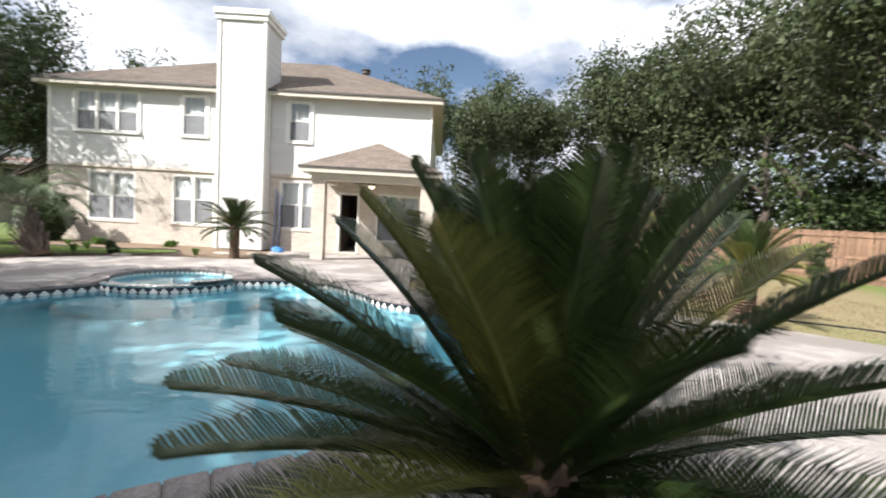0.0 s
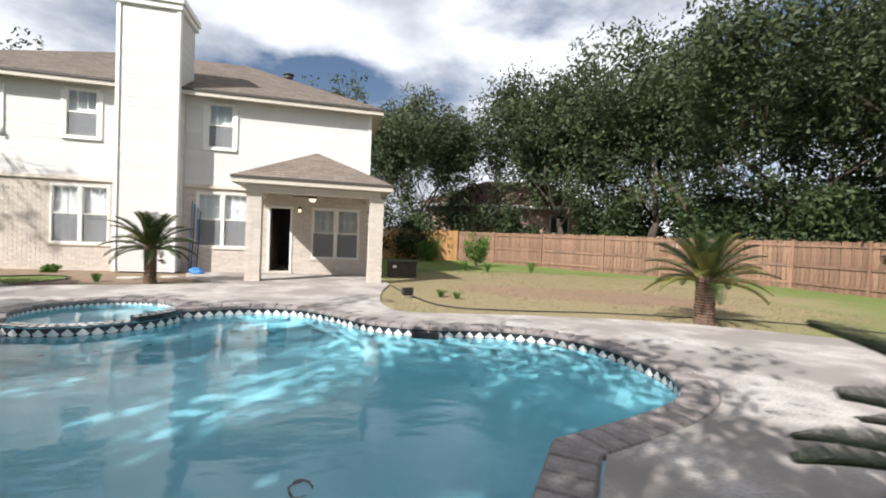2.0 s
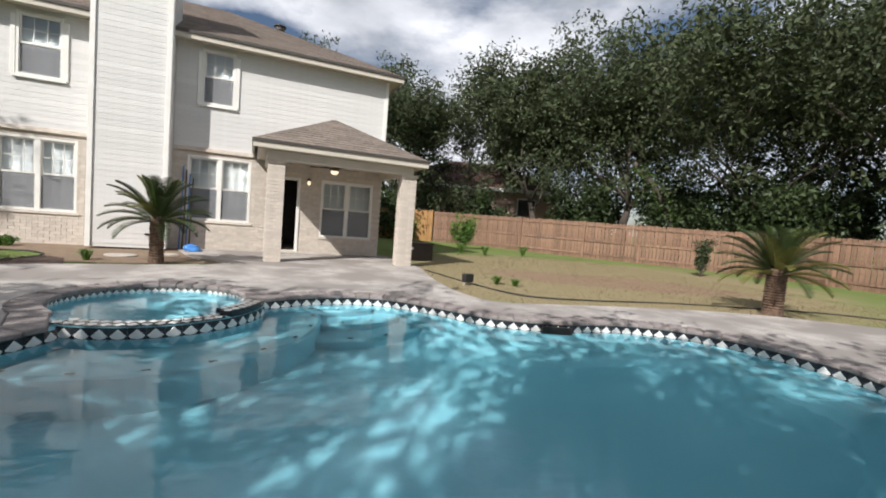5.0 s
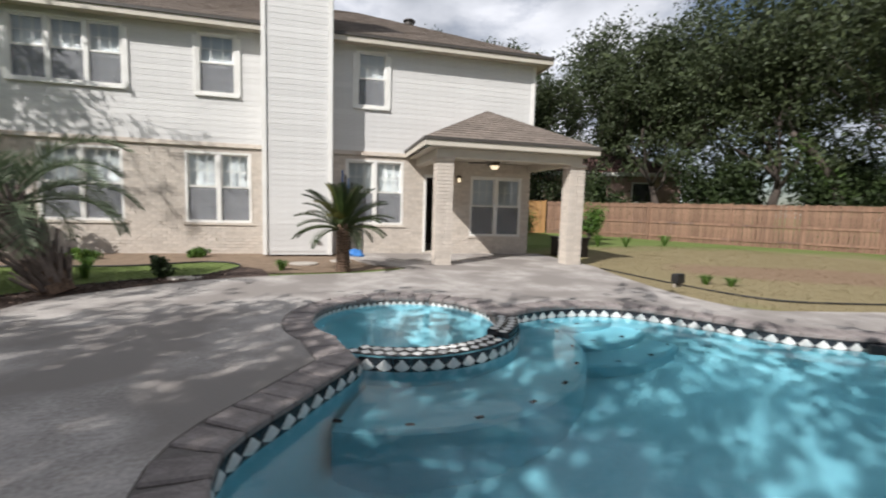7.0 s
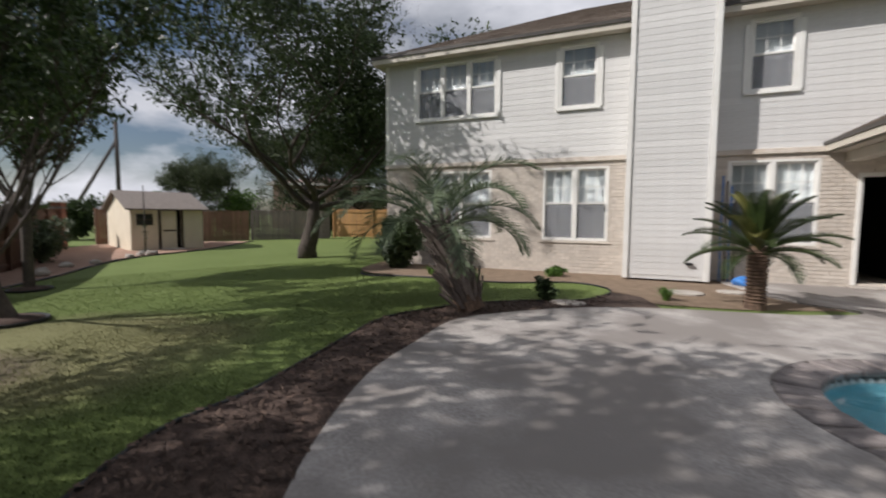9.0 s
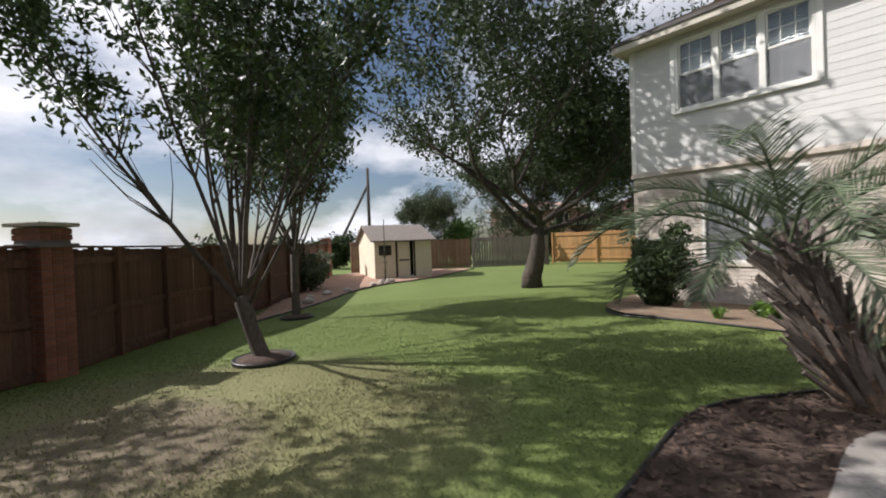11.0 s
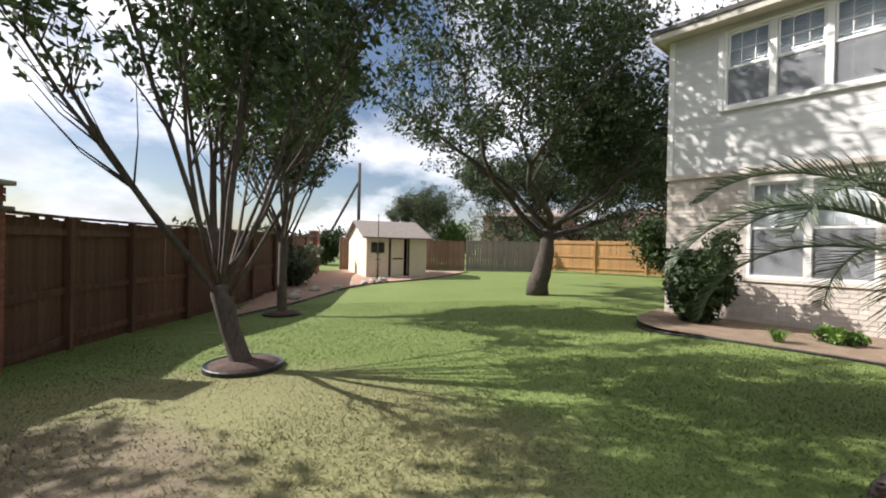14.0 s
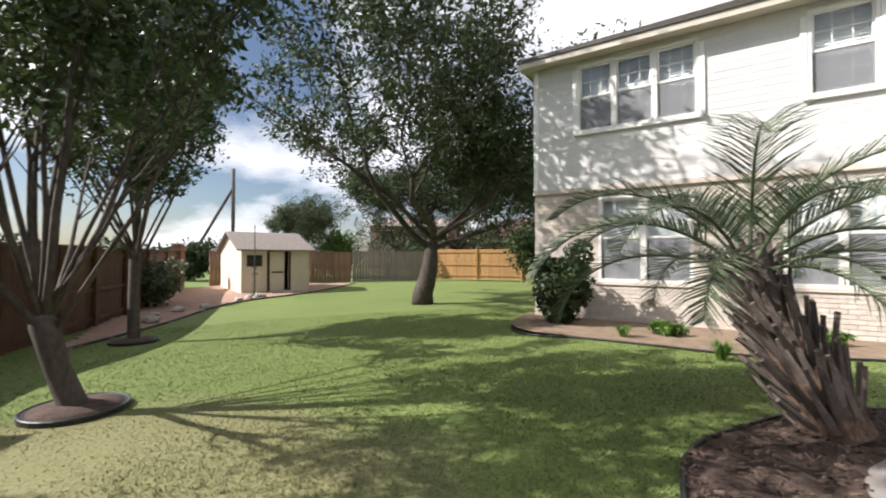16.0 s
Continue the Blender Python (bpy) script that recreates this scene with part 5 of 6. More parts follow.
def tuft(at, r, h, label, leaf, seed, n=90, name="grass_tuft"):
    rnd = random.Random(seed)
    bm = bmesh.new()
    for k in range(n):
        a = rnd.uniform(0, 6.28)
        d = Vector((math.cos(a), math.sin(a), 0))
        s = Vector((-d.y, d.x, 0)) * 0.006
        q = rnd.uniform(0.3, 1)
        p0 = d * 0.05 * rnd.random()
        p1 = d * r * 0.45 * q + Vector((0, 0, h * rnd.uniform(0.6, 0.9)))
        p2 = d * r * q + Vector((0, 0, h * rnd.uniform(0.35, 1.0)))
        v = [bm.verts.new(c) for c in (p0 - s, p0 + s, p1 + s, p1 - s, p2)]
        bm.faces.new(v[:4]), bm.faces.new((v[3], v[2], v[4]))
    o = solid(name, bm, leaf, label, "plant", "", group="garden tufts")
    o.location = (*at, ground_z(*at))
    return o


shrub("evergreen_bush", (-12.40, 14.40), 0.68, 1.5, "dense dark green evergreen bush at the house corner", LEAF_OAK, 71, 20000, 0.05)
shrub("grey_shrub", (-24.37, 12.69), 0.9, 1.5, "grey-green feathery shrub by the fence", PINDO, 72, 4200, 0.06)
shrub("dwarf_shrub", (-8.25, 11.68), 0.19, 0.4, "small dark dwarf shrub in the mulch", LEAF_OAK, 73, 1500, 0.04)
shrub("dwarf_shrub", (-8.54, 14.60), 0.26, 0.2, "low green plant against the brick wall", LEAF_BRIGHT, 74, 700, 0.045)
shrub("dwarf_shrub", (-10.52, 14.18), 0.35, 0.24, "low dry green plant in the soil bed", LEAF_BRIGHT, 75, 900, 0.045)
shrub("garden_bush", (5.60, 21.26), 0.75, 1.7, "leafy green bush before the fence", LEAF_BRIGHT, 76, 3600, 0.055)
shrub("garden_bush", (3.93, 24.95), 0.9, 1.2, "young green bush by the cedar fence", LEAF_BRIGHT, 77, 2600, 0.06)
shrub("sapling", (11.47, 13.18), 0.45, 1.5, "thin green sapling before the fence", LEAF_FAR, 78, 1500, 0.05, single=True)
for i, (x, y, r, h) in enumerate(((-6.55, 12.52, 0.3, 0.24), (-9.40, 11.88, 0.3, 0.25), (-9.79, 12.77, 0.35, 0.25), (1.09, 10.47, 0.28, 0.2), (1.40, 10.22, 0.25, 0.18), (4.95, 17.87, 0.5, 0.45), (4.08, 18.33, 0.5, 0.5), (7.22, 18.50, 0.6, 0.5), (-11.07, 13.65, 0.3, 0.22))):
    tuft((x, y), r, h, "yellow-green tuft of garden grass", LEAF_BRIGHT, 90 + i)
dark = [(10.7, 28.0, 2.2, 3.6), (13.4, 22.5, 2.4, 4.4), (16.6, 18.3, 2.4, 4.6), (18.2, 13.6, 2.4, 4.4), (18.6, 9.5, 2.4, 4.6), (18.4, 4.5, 2.6, 4.6), (19.8, 20.5, 3.0, 5.6), (22.8, 14.0, 3.0, 6.0), (22.5, 8.0, 3.0, 5.8), (16.8, 24.5, 2.8, 5.0), (19.2, 16.6, 2.6, 5.0), (25.0, 19.0, 3.0, 6.0),
        (-17.72, 28.10, 2.2, 3.0), (-13.05, 28.54, 2.2, 3.2), (-34.75, 29.86, 2.2, 3.4), (-37.54, 24.05, 2.0, 3.0), (-28.22, 31.42, 1.8, 2.6), (3.05, 27.50, 2.0, 2.6), (-31.66, 15.09, 1.6, 2.1), (-36.95, 19.74, 1.8, 2.4), (-28.26, 10.80, 1.6, 2.0)]
for i, (x, y, r, h) in enumerate(dark):
    shrub("understorey_bush", (x, y), r, h, "dark tangled undergrowth beyond the fence", LEAF_BRIGHT if i in (14, 15) else LEAF_OAK, 120 + i, 6800, 0.12, group="undergrowth beyond the fence")

# ivy on a leaning trunk
t = thing("ivy", (15.45, 17.75, -0.05), "bright green ivy climbing a leaning trunk", "ivy")
path = [Vector((0, 0, 0)), Vector((0.1, 0.1, 1.6)), Vector((-0.3, 0.3, 3.0)), Vector((-1.0, 0.8, 4.2)), Vector((-1.7, 1.2, 5.0))]
bm = bmesh.new()
tube(bm, path, [0.2, 0.18, 0.16, 0.14, 0.12], 8)
part("trunk", bm, BARK_PALE, t, smooth=True)
me = leaves(8, [(path[i].lerp(path[i + 1], k / 4), None) for i in range(4) for k in range(4)], 70, 0.42, 0.07)
me.materials.append(LEAF_BRIGHT)
o = new("foliage", me)
o.parent = t

# ---- patio furnishings ----
fan = thing("ceiling_fan", (-1.92, 13.75, 2.48), "dark brown ceiling fan with a frosted light bowl", "fan")
part("rod", lathe(bmesh.new(), [(0.05, -0.02), (0.05, 0.0), (0.016, -0.02), (0.016, -0.1)][::-1], 12), METAL, fan)
part("motor", lathe(bmesh.new(), [(0.06, -0.22), (0.12, -0.2), (0.13, -0.13), (0.07, -0.09)], 18), METAL, fan)
bm = bmesh.new()
box(bm, 0.13, 0.62, -0.06, 0.06, -0.162, -0.154, 0.003)
blade = mesh_of("blade", bm, DOOR_DARK)
for k in range(5):
    o = new("blade", blade)
    o.parent = fan
    o.matrix_basis = pose(0, 0, 0, 7, 0, 72 * k + 10)
GLOW = bpy.data.materials.new("lit_glass")
GLOW.use_nodes = True
GLOW.node_tree.nodes["Principled BSDF"].inputs["Base Color"].default_value = (0.85, 0.8, 0.7, 1)
GLOW.node_tree.nodes["Principled BSDF"].inputs["Emission Color"].default_value = (1.0, 0.78, 0.5, 1)
GLOW.node_tree.nodes["Principled BSDF"].inputs["Emission Strength"].default_value = 0.9
part("light_bowl", lathe(bmesh.new(), [(0.02, -0.31), (0.07, -0.295), (0.1, -0.25), (0.1, -0.222)], 18), GLOW, fan, "lit frosted glass bowl", smooth=True)
lamp = thing("wall_lantern", (-2.36, YW - 0.01, 1.98), "small dark wall lantern with a lit bulb", "lamp")
part("back_plate", boxes((-0.05, 0.05, -0.02, 0.005, -0.08, 0.1), bevel=0.006), METAL, lamp)
part("hood", lathe(bmesh.new(), [(0.075, 0.06), (0.06, 0.09), (0.015, 0.13)], 12, Matrix.Translation((0, -0.1, 0))), METAL, lamp)
part("bulb", lathe(bmesh.new(), [(0.02, -0.06), (0.045, -0.03), (0.045, 0.03), (0.02, 0.058)], 12, Matrix.Translation((0, -0.1, 0))), GLOW, lamp, "glowing bulb", smooth=True)
part("arm", boxes((-0.01, 0.01, -0.1, -0.02, 0.085, 0.1)), METAL, lamp)

dx0, dx1, dz0, dz1 = DOOR
door = thing("door_1", ((dx0 + dx1) / 2, YW, dz0), "dark open back door in a white frame", "door", kind="structure")
dw = (dx1 - dx0) / 2
dh = dz1 - dz0
part("door_frame", boxes((-dw, -dw + 0.07, -0.02, 0.2, -0.02, dh), (dw - 0.07, dw, -0.02, 0.2, -0.02, dh), (-dw + 0.07, dw - 0.07, -0.02, 0.2, dh - 0.07, dh), bevel=0.005), TRIM, door)
part("threshold", boxes((-dw - 0.05, dw + 0.05, -0.28, 0.2, -0.06, -0.022), bevel=0.008), STONE, door, "pale doorstep")
leaf = part("door_leaf", boxes((0, 0.66, -0.02, 0.022, 0, dh - 0.09), (0.08, 0.58, -0.028, -0.021, 1.05, 1.85), (0.08, 0.58, -0.028, -0.021, 0.15, 0.9), bevel=0.004), DOOR_DARK, door, "dark painted panelled door leaf")
leaf.matrix_basis = pose(-dw + 0.08, 0.2, 0, 0, 0, 78)
part("door_handle", lathe(bmesh.new(), [(0.012, 0), (0.012, 0.04), (0.028, 0.05), (0.02, 0.075)], 12, pose(0.6, -0.025, 0.95, 90, 0, 0)), METAL, leaf)
# the walls' near-black colour stands for the unlit room behind the door
solid("wall_hall", boxes((-3.9, -3.85, YW + 0.3, YW + 2.5, 0.06, 2.5), (-2.3, -2.25, YW + 0.3, YW + 2.5, 0.06, 2.5), (-3.85, -2.3, YW + 2.45, YW + 2.5, 0.06, 2.5)), DOOR_DARK, "plain hallway walls coloured dark for the unlit inside", "wall", "structure")

spk = thing("garden_speaker", pose(0.29, 10.28, ground_z(0.2, 10.1), 0, 0, 15), "small black box flood light tilted on the lawn", "light")
part("body", boxes((-0.12, 0.12, -0.06, 0.06, 0.07, 0.24), bevel=0.015), BLACK, spk)
part("stand", boxes((-0.1, -0.085, -0.02, 0.02, 0, 0.16), (0.085, 0.1, -0.02, 0.02, 0, 0.16), (-0.1, 0.1, -0.02, 0.02, 0, 0.012)), STONE, spk)
bin_ = thing("storage_bench", pose(0.88, 14.94, ground_z(0.6, 14.3), 0, 0, 4), "dark brown storage box beside the patio", "box")
part("body", boxes((-0.42, 0.42, -0.3, 0.3, 0.0, 0.5), bevel=0.015), DOOR_DARK, bin_)
part("lid", boxes((-0.45, 0.45, -0.33, 0.33, 0.5, 0.55), bevel=0.012), DOOR_DARK, bin_)
part("sticker", boxes((-0.36, -0.24, -0.304, -0.301, 0.34, 0.42)), TRIM, bin_, "white sticker")
part("foot", boxes((-0.4, -0.3, -0.28, 0.28, -0.02, 0.0), (0.3, 0.4, -0.28, 0.28, -0.02, 0.0)), BLACK, bin_)
for k in range(4):
    x = -5.42 + 0.075 * k
    p = thing("pool_pole", (x, YW - 0.06 - 0.03 * (k % 2), 0), "long blue-grey pool cleaning pole leaning on the wall", "pole", "pool poles")
    bm = bmesh.new()
    tube(bm, [Vector((0, -0.16, 0.0)), Vector((0.01, -0.02, 1.0)), Vector((0.02, 0.02, 2.1 - 0.1 * k))], [0.015] * 3, 8)
    part("tube", bm, METAL if k % 2 else BLUE, p, smooth=True)
bag = thing("leaf_net", (-5.06, 14.68, 0), "blue pool leaf net heaped by the wall", "pool net")
bm = bmesh.new()
bmesh.ops.create_icosphere(bm, subdivisions=3, radius=0.2)
for v in bm.verts:
    v.co *= 1 + 0.5 * noise.noise(v.co * 6)
    v.co.z = max(0.0, v.co.z * 0.6 + 0.05)
part("net", bm, BLUE, bag, smooth=True)

# ---- utility pole, neighbours ----
up = thing("utility_pole", (-48.81, 29.39, -0.5), "dark wooden utility pole with a slanted brace", "pole")
bm = bmesh.new()
tube(bm, [Vector((0, 0, 0)), Vector((0, 0, 10))], [0.2, 0.15], 10)
part("pole", bm, WOOD_POLE, up, smooth=True)
bm = bmesh.new()
tube(bm, [Vector((-3.4, -3.0, 0)), Vector((0, 0, 8.2))], [0.16, 0.13], 8)
part("brace", bm, WOOD_POLE, up, smooth=True)


def house(at, turn, w, d, h, rise, wall, roof_mat, label, eave=0.5):
    hs = thing("house", pose(at[0], at[1], -0.1, 0, 0, turn), label, "house", "neighbouring houses")
    part("wall", boxes((-w / 2, w / 2, -d / 2, d / 2, 0, h)), wall, hs)
    bm = bmesh.new()
    a, b = w / 2 + eave, d / 2 + eave
    r = max(0.2, a - b)
    roof_slab(bm, [(-a, -b, h), (a, -b, h), (r, 0, h + rise), (-r, 0, h + rise)], 0.12)
    roof_slab(bm, [(a, b, h), (-a, b, h), (-r, 0, h + rise), (r, 0, h + rise)], 0.12)
    roof_slab(bm, [(a, -b, h), (a, b, h), (r, 0, h + rise)], 0.12)
    roof_slab(bm, [(-a, b, h), (-a, -b, h), (-r, 0, h + rise)], 0.12)
    part("roof", bm, roof_mat, hs)
    part("fascia", boxes((-a, a, -b - 0.03, -b - 0.004, h - 0.26, h - 0.01), (-a, a, b + 0.004, b + 0.03, h - 0.26, h - 0.01), (a + 0.004, a + 0.03, -b, b, h - 0.26, h - 0.01), (-a - 0.03, -a - 0.004, -b, b, h - 0.26, h - 0.01)), TRIM, hs, "white fascia boards")
    for x in (-w * 0.3, 0.0, w * 0.3):
        win = part("window", boxes((x - 0.6, x + 0.6, -d / 2 - 0.03, -d / 2 - 0.005, h - 1.9, h - 0.7)), BLACK, hs)
        part("frame", boxes((x - 0.68, x - 0.6, -d / 2 - 0.05, -d / 2 - 0.004, h - 1.98, h - 0.62), (x + 0.6, x + 0.68, -d / 2 - 0.05, -d / 2 - 0.004, h - 1.98, h - 0.62), (x - 0.6, x + 0.6, -d / 2 - 0.05, -d / 2 - 0.004, h - 0.7, h - 0.62), (x - 0.6, x + 0.6, -d / 2 - 0.05, -d / 2 - 0.004, h - 1.98, h - 1.9)), TRIM, win)
    return hs


house((12.5, 34.0), -22, 12, 8, 4.0, 2.2, PINK_WALL, RED_ROOF, "neighbouring house with a red-brown roof and white fascia")
house((-38.38, 44.83), 30, 9, 9, 4.6, 1.0, PINK_WALL, PINK_WALL, "pink brick neighbouring house behind the fence")
house((-24.79, 43.78), 10, 13, 8, 2.8, 2.0, PINK_WALL, RED_ROOF, "low neighbouring house with a brown roof")
pier_2 = copy_thing(pier, pose(-29.75, 15.8, ground_z(-29.75, 15.8) + 0.1, 0, 0, -47))
# ---- pool pieces ----
gb = bmesh.new()
grout_in, grout_out = rim_loop, offset(rim_loop, 0.31)
va = [gb.verts.new((p.x, p.y, -0.014)) for p in grout_in]
vb = [gb.verts.new((p.x, p.y, -0.014)) for p in grout_out]
vc = [gb.verts.new((p.x, p.y, -0.17)) for p in grout_in]
for i in range(len(va)):
    j = (i + 1) % len(va)
    gb.faces.new((va[i], va[j], vb[j], vb[i]))
    gb.faces.new((vc[i], vc[j], va[j], va[i]))
coping = solid("pool_coping", gb, GROUT, "grey-brown brick coping round the pool and spa", "coping", "structure")


def walk_line(loop, step, closed=True):
    line = loop + ([loop[0]] if closed else [])
    run = 0.0
    want = step / 2
    for a, b in zip(line, line[1:]):
        d = (b - a).length
        while run + d >= want:
            yield a.lerp(b, (want - run) / d), math.degrees(math.atan2(b.y - a.y, b.x - a.x))
            want += step
        run += d


bm = bmesh.new()
box(bm, -0.098, 0.098, -0.29, 0.015, -0.05, 0.006, 0.012)
brick_shape = mesh_of("coping_brick", bm, COPING)
for p, ang in walk_line(rim_loop, 0.205):
    o = new("coping_brick", brick_shape)
    o.parent = coping
    o.matrix_basis = pose(p.x, p.y, random.uniform(-0.002, 0.002), random.uniform(-0.4, 0.4), 0, ang)

tile_bm = bmesh.new()
box(tile_bm, -0.075, 0.075, 0.0, 0.006, -0.15, 0.0, 0, None, 0)
dv = [tile_bm.verts.new((x, 0.009, z)) for x, z in ((-0.066, -0.078), (0.0, -0.142), (0.066, -0.078), (0.0, -0.014))]
lv = [tile_bm.verts.new((x, 0.0055, z)) for x, z in ((-0.07, -0.078), (0.0, -0.147), (0.07, -0.078), (0.0, -0.009))]
tile_bm.faces.new(dv).material_index = 1
for i in range(4):
    tile_bm.faces.new((dv[i], dv[(i + 1) % 4], lv[(i + 1) % 4], lv[i])).material_index = 1
bmesh.ops.recalc_face_normals(tile_bm, faces=tile_bm.faces)
tile_shape = mesh_of("tile", tile_bm, [TILE_DARK, TILE_WHITE])
for p, ang in walk_line(pool_loop, 0.152):
    near_spa = (p - SPA).length < SPA_OUT + 0.03
    o = new("tile", tile_shape)
    o.parent = spa_wall if near_spa else pool_shell
    o.matrix_basis = pose(p.x, p.y, -0.04 if near_spa else -0.05, 0, 0, ang)
for k in range(43):
    a = radians(4 + 5.05 * k)
    o = new("tile", tile_shape)
    o.parent = spa_shell
    o.matrix_basis = pose(SPA.x + 1.035 * math.cos(a), SPA.y + 1.035 * math.sin(a), -0.05, 0, 0, math.degrees(a) + 90) @ Matrix.Diagonal((0.6, 1, 0.6, 1))
for row, rr in enumerate((SPA_IN + 0.055, SPA_IN + 0.17)):
    for k in range(20):
        a = radians(-16 - 5.4 * k - 2.7 * row)
        raised = 0.06 if k < 6 else 0.0
        o = new("tile", tile_shape)
        o.parent = spa_wall
        o.matrix_basis = pose(SPA.x + (rr + 0.055) * math.cos(a), SPA.y + (rr + 0.055) * math.sin(a), -0.03 + raised, 0, 0, math.degrees(a) + 90) @ pose(0, 0, 0, 90, 0, 0) @ Matrix.Diagonal((0.74, 1, 0.74, 1))
bm = bmesh.new()
cols = [[bm.verts.new((SPA.x + r * math.cos(a), SPA.y + r * math.sin(a), z)) for r, z in ((SPA_IN - 0.005, -0.034), (SPA_IN - 0.005, 0.026), (SPA_OUT + 0.004, 0.026), (SPA_OUT + 0.004, -0.034))] for a in [radians(-12 - 3.1 * k) for k in range(12)]]
for a, b in zip(cols, cols[1:]):
    for k in range(3):
        bm.faces.new((a[k], a[k + 1], b[k + 1], b[k]))
bm.faces.new(cols[0]), bm.faces.new(cols[-1][::-1])
bmesh.ops.recalc_face_normals(bm, faces=bm.faces)
part("raised_block", bm, TILE_DARK, spa_wall)

# rounded steps in the pool below the spa, with dark marker tiles
dot = mesh_of("marker_tile", box(bmesh.new(), -0.035, 0.035, -0.02, 0.02, 0.0, 0.006, 0), TILE_DARK)
for mid, r_in, rr, zt, a0, a1 in ((SPA, SPA_OUT + 0.02, 1.98, -0.5, -150, 10), (Vector((-2.5, 9.6, 0)), 0.1, 0.85, -0.35, -175, -5), (Vector((-2.5, 9.6, 0)), 0.85, 1.25, -0.65, -165, -15), (Vector((-2.5, 9.6, 0)), 1.25, 1.65, -0.95, -150, -25)):
    bm = bmesh.new()
    angs = [radians(a0 + (a1 - a0) * k / 40) for k in range(41)]
    keep = []
    for a in angs:
        q = mid + Vector((math.cos(a), math.sin(a), 0)) * rr
        keep.append(inside(q.x, q.y, pool_loop))
    cols = [[bm.verts.new((mid.x + r * math.cos(a), mid.y + r * math.sin(a), z)) for r, z in ((r_in, zt), (rr - 0.04, zt), (rr, zt - 0.04), (rr, -1.27))] for a in angs]
    for i in range(40):
        if keep[i] and keep[i + 1]:
            for k in range(3):
                bm.faces.new((cols[i][k], cols[i][k + 1], cols[i + 1][k + 1], cols[i + 1][k]))
    bmesh.ops.recalc_face_normals(bm, faces=bm.faces)
    st = part("pool_step", bm, POOL, pool_shell, smooth=False)
    for i in range(1, 40, 4 if mid is SPA else 6):
        if keep[i]:
            o = new("marker_tile", dot)
            o.parent = st
            o.matrix_basis = pose(mid.x + (rr - 0.1) * math.cos(angs[i]), mid.y + (rr - 0.1) * math.sin(angs[i]), zt + 0.002, 0, 0, math.degrees(angs[i]) + 90)
cl = thing("pool_cleaner", (-1.50, 4.50, -1.27), "small dark ring of cleaner hose on the pool floor", "pool cleaner")
bm = bmesh.new()
tube(bm, [Vector((0.09 * math.cos(a), 0.09 * math.sin(a), 0.015)) for a in [radians(20 * k) for k in range(16)]], [0.01] * 16, 6)
part("hose", bm, BLACK, cl, smooth=True)
# no hole is cut: a black block gives the shade of the skimmer mouth
sk = part("skimmer", boxes((-0.2, 0.2, -0.03, 0.012, -0.2, -0.06)), BLACK, pool_shell, "black block standing for the shaded skimmer mouth")
sk.matrix_basis = pose(0.02, 7.09, 0, 0, 0, 158)


# ---- siding boards ----
def board_shape(name, h, mat):
    bm = bmesh.new()
    v = [bm.verts.new(p) for p in ((0, -0.0085, 0), (1, -0.0085, 0), (1, -0.004, h), (0, -0.004, h), (0, 0.004, 0), (1, 0.004, 0), (1, 0.004, h), (0, 0.004, h))]
    for q in ((0, 1, 2, 3), (5, 4, 7, 6), (1, 0, 4, 5), (3, 2, 6, 7), (0, 3, 7, 4), (2, 1, 5, 6)):
        bm.faces.new([v[i] for i in q])
    return mesh_of(name, bm, mat)


COURSE = 0.128
shape = board_shape("siding_board", COURSE + 0.012, SIDING)
z = BAND + 0.07
while z < EAVE - 0.05:
    spans = [(X0, CX0), (CX1, X1)]
    for a, b, c, d in UP:
        if z + COURSE > c - 0.06 and z < d:
            spans = [s for x0, x1 in spans for s in ((x0, min(x1, a)), (max(x0, b), x1)) if s[1] - s[0] > 0.02]
            spans = sorted(set(spans))
    for x0, x1 in spans:
        o = new("siding_board", shape)
        o.parent = wall_up
        o.matrix_basis = pose(x0, YW + 0.01, z) @ Matrix.Diagonal((x1 - x0, 1, 1, 1))
    z += COURSE
mx = -(CX0 + CX1) / 2
z = 0.1
while z < 7.24:
    o = new("siding_board", shape)
    o.parent = chim
    o.matrix_basis = pose(CX0 + 0.11 + mx, CY0 + 0.028 - 15.1, z) @ Matrix.Diagonal((CX1 - CX0 - 0.22, 1, 1, 1))
    o = new("siding_board", shape)
    o.parent = chim
    o.matrix_basis = pose(CX1 - 0.028 + mx, CY0 + 0.125 - 15.1, z, 0, 0, 90) @ Matrix.Diagonal((YW - CY0 - 0.13 if z < 5.2 else YW - CY0 + 0.6, 1, 1, 1))
    z += COURSE
band = solid("trim_band", boxes((X0 - 0.02, CX0, YW - 0.05, YW + 0.015, BAND - 0.03, BAND + 0.035), (CX1, PX0, YW - 0.05, YW + 0.015, BAND - 0.03, BAND + 0.035), (X0 - 0.02, CX0, YW - 0.028, YW + 0.015, BAND + 0.035, BAND + 0.075), (CX1, X1, YW - 0.028, YW + 0.015, BAND + 0.035, BAND + 0.075), bevel=0.006), BRICK, "projecting brick string course between the storeys", "trim", "structure")
for x in (X0 - 0.015, X1 - 0.085):
    solid("trim", boxes((x, x + 0.1, YW - 0.02, YW + 0.1, BAND + 0.08, EAVE - 0.03), bevel=0.005), TRIM, "off-white corner board of the upper storey", "trim", "structure")


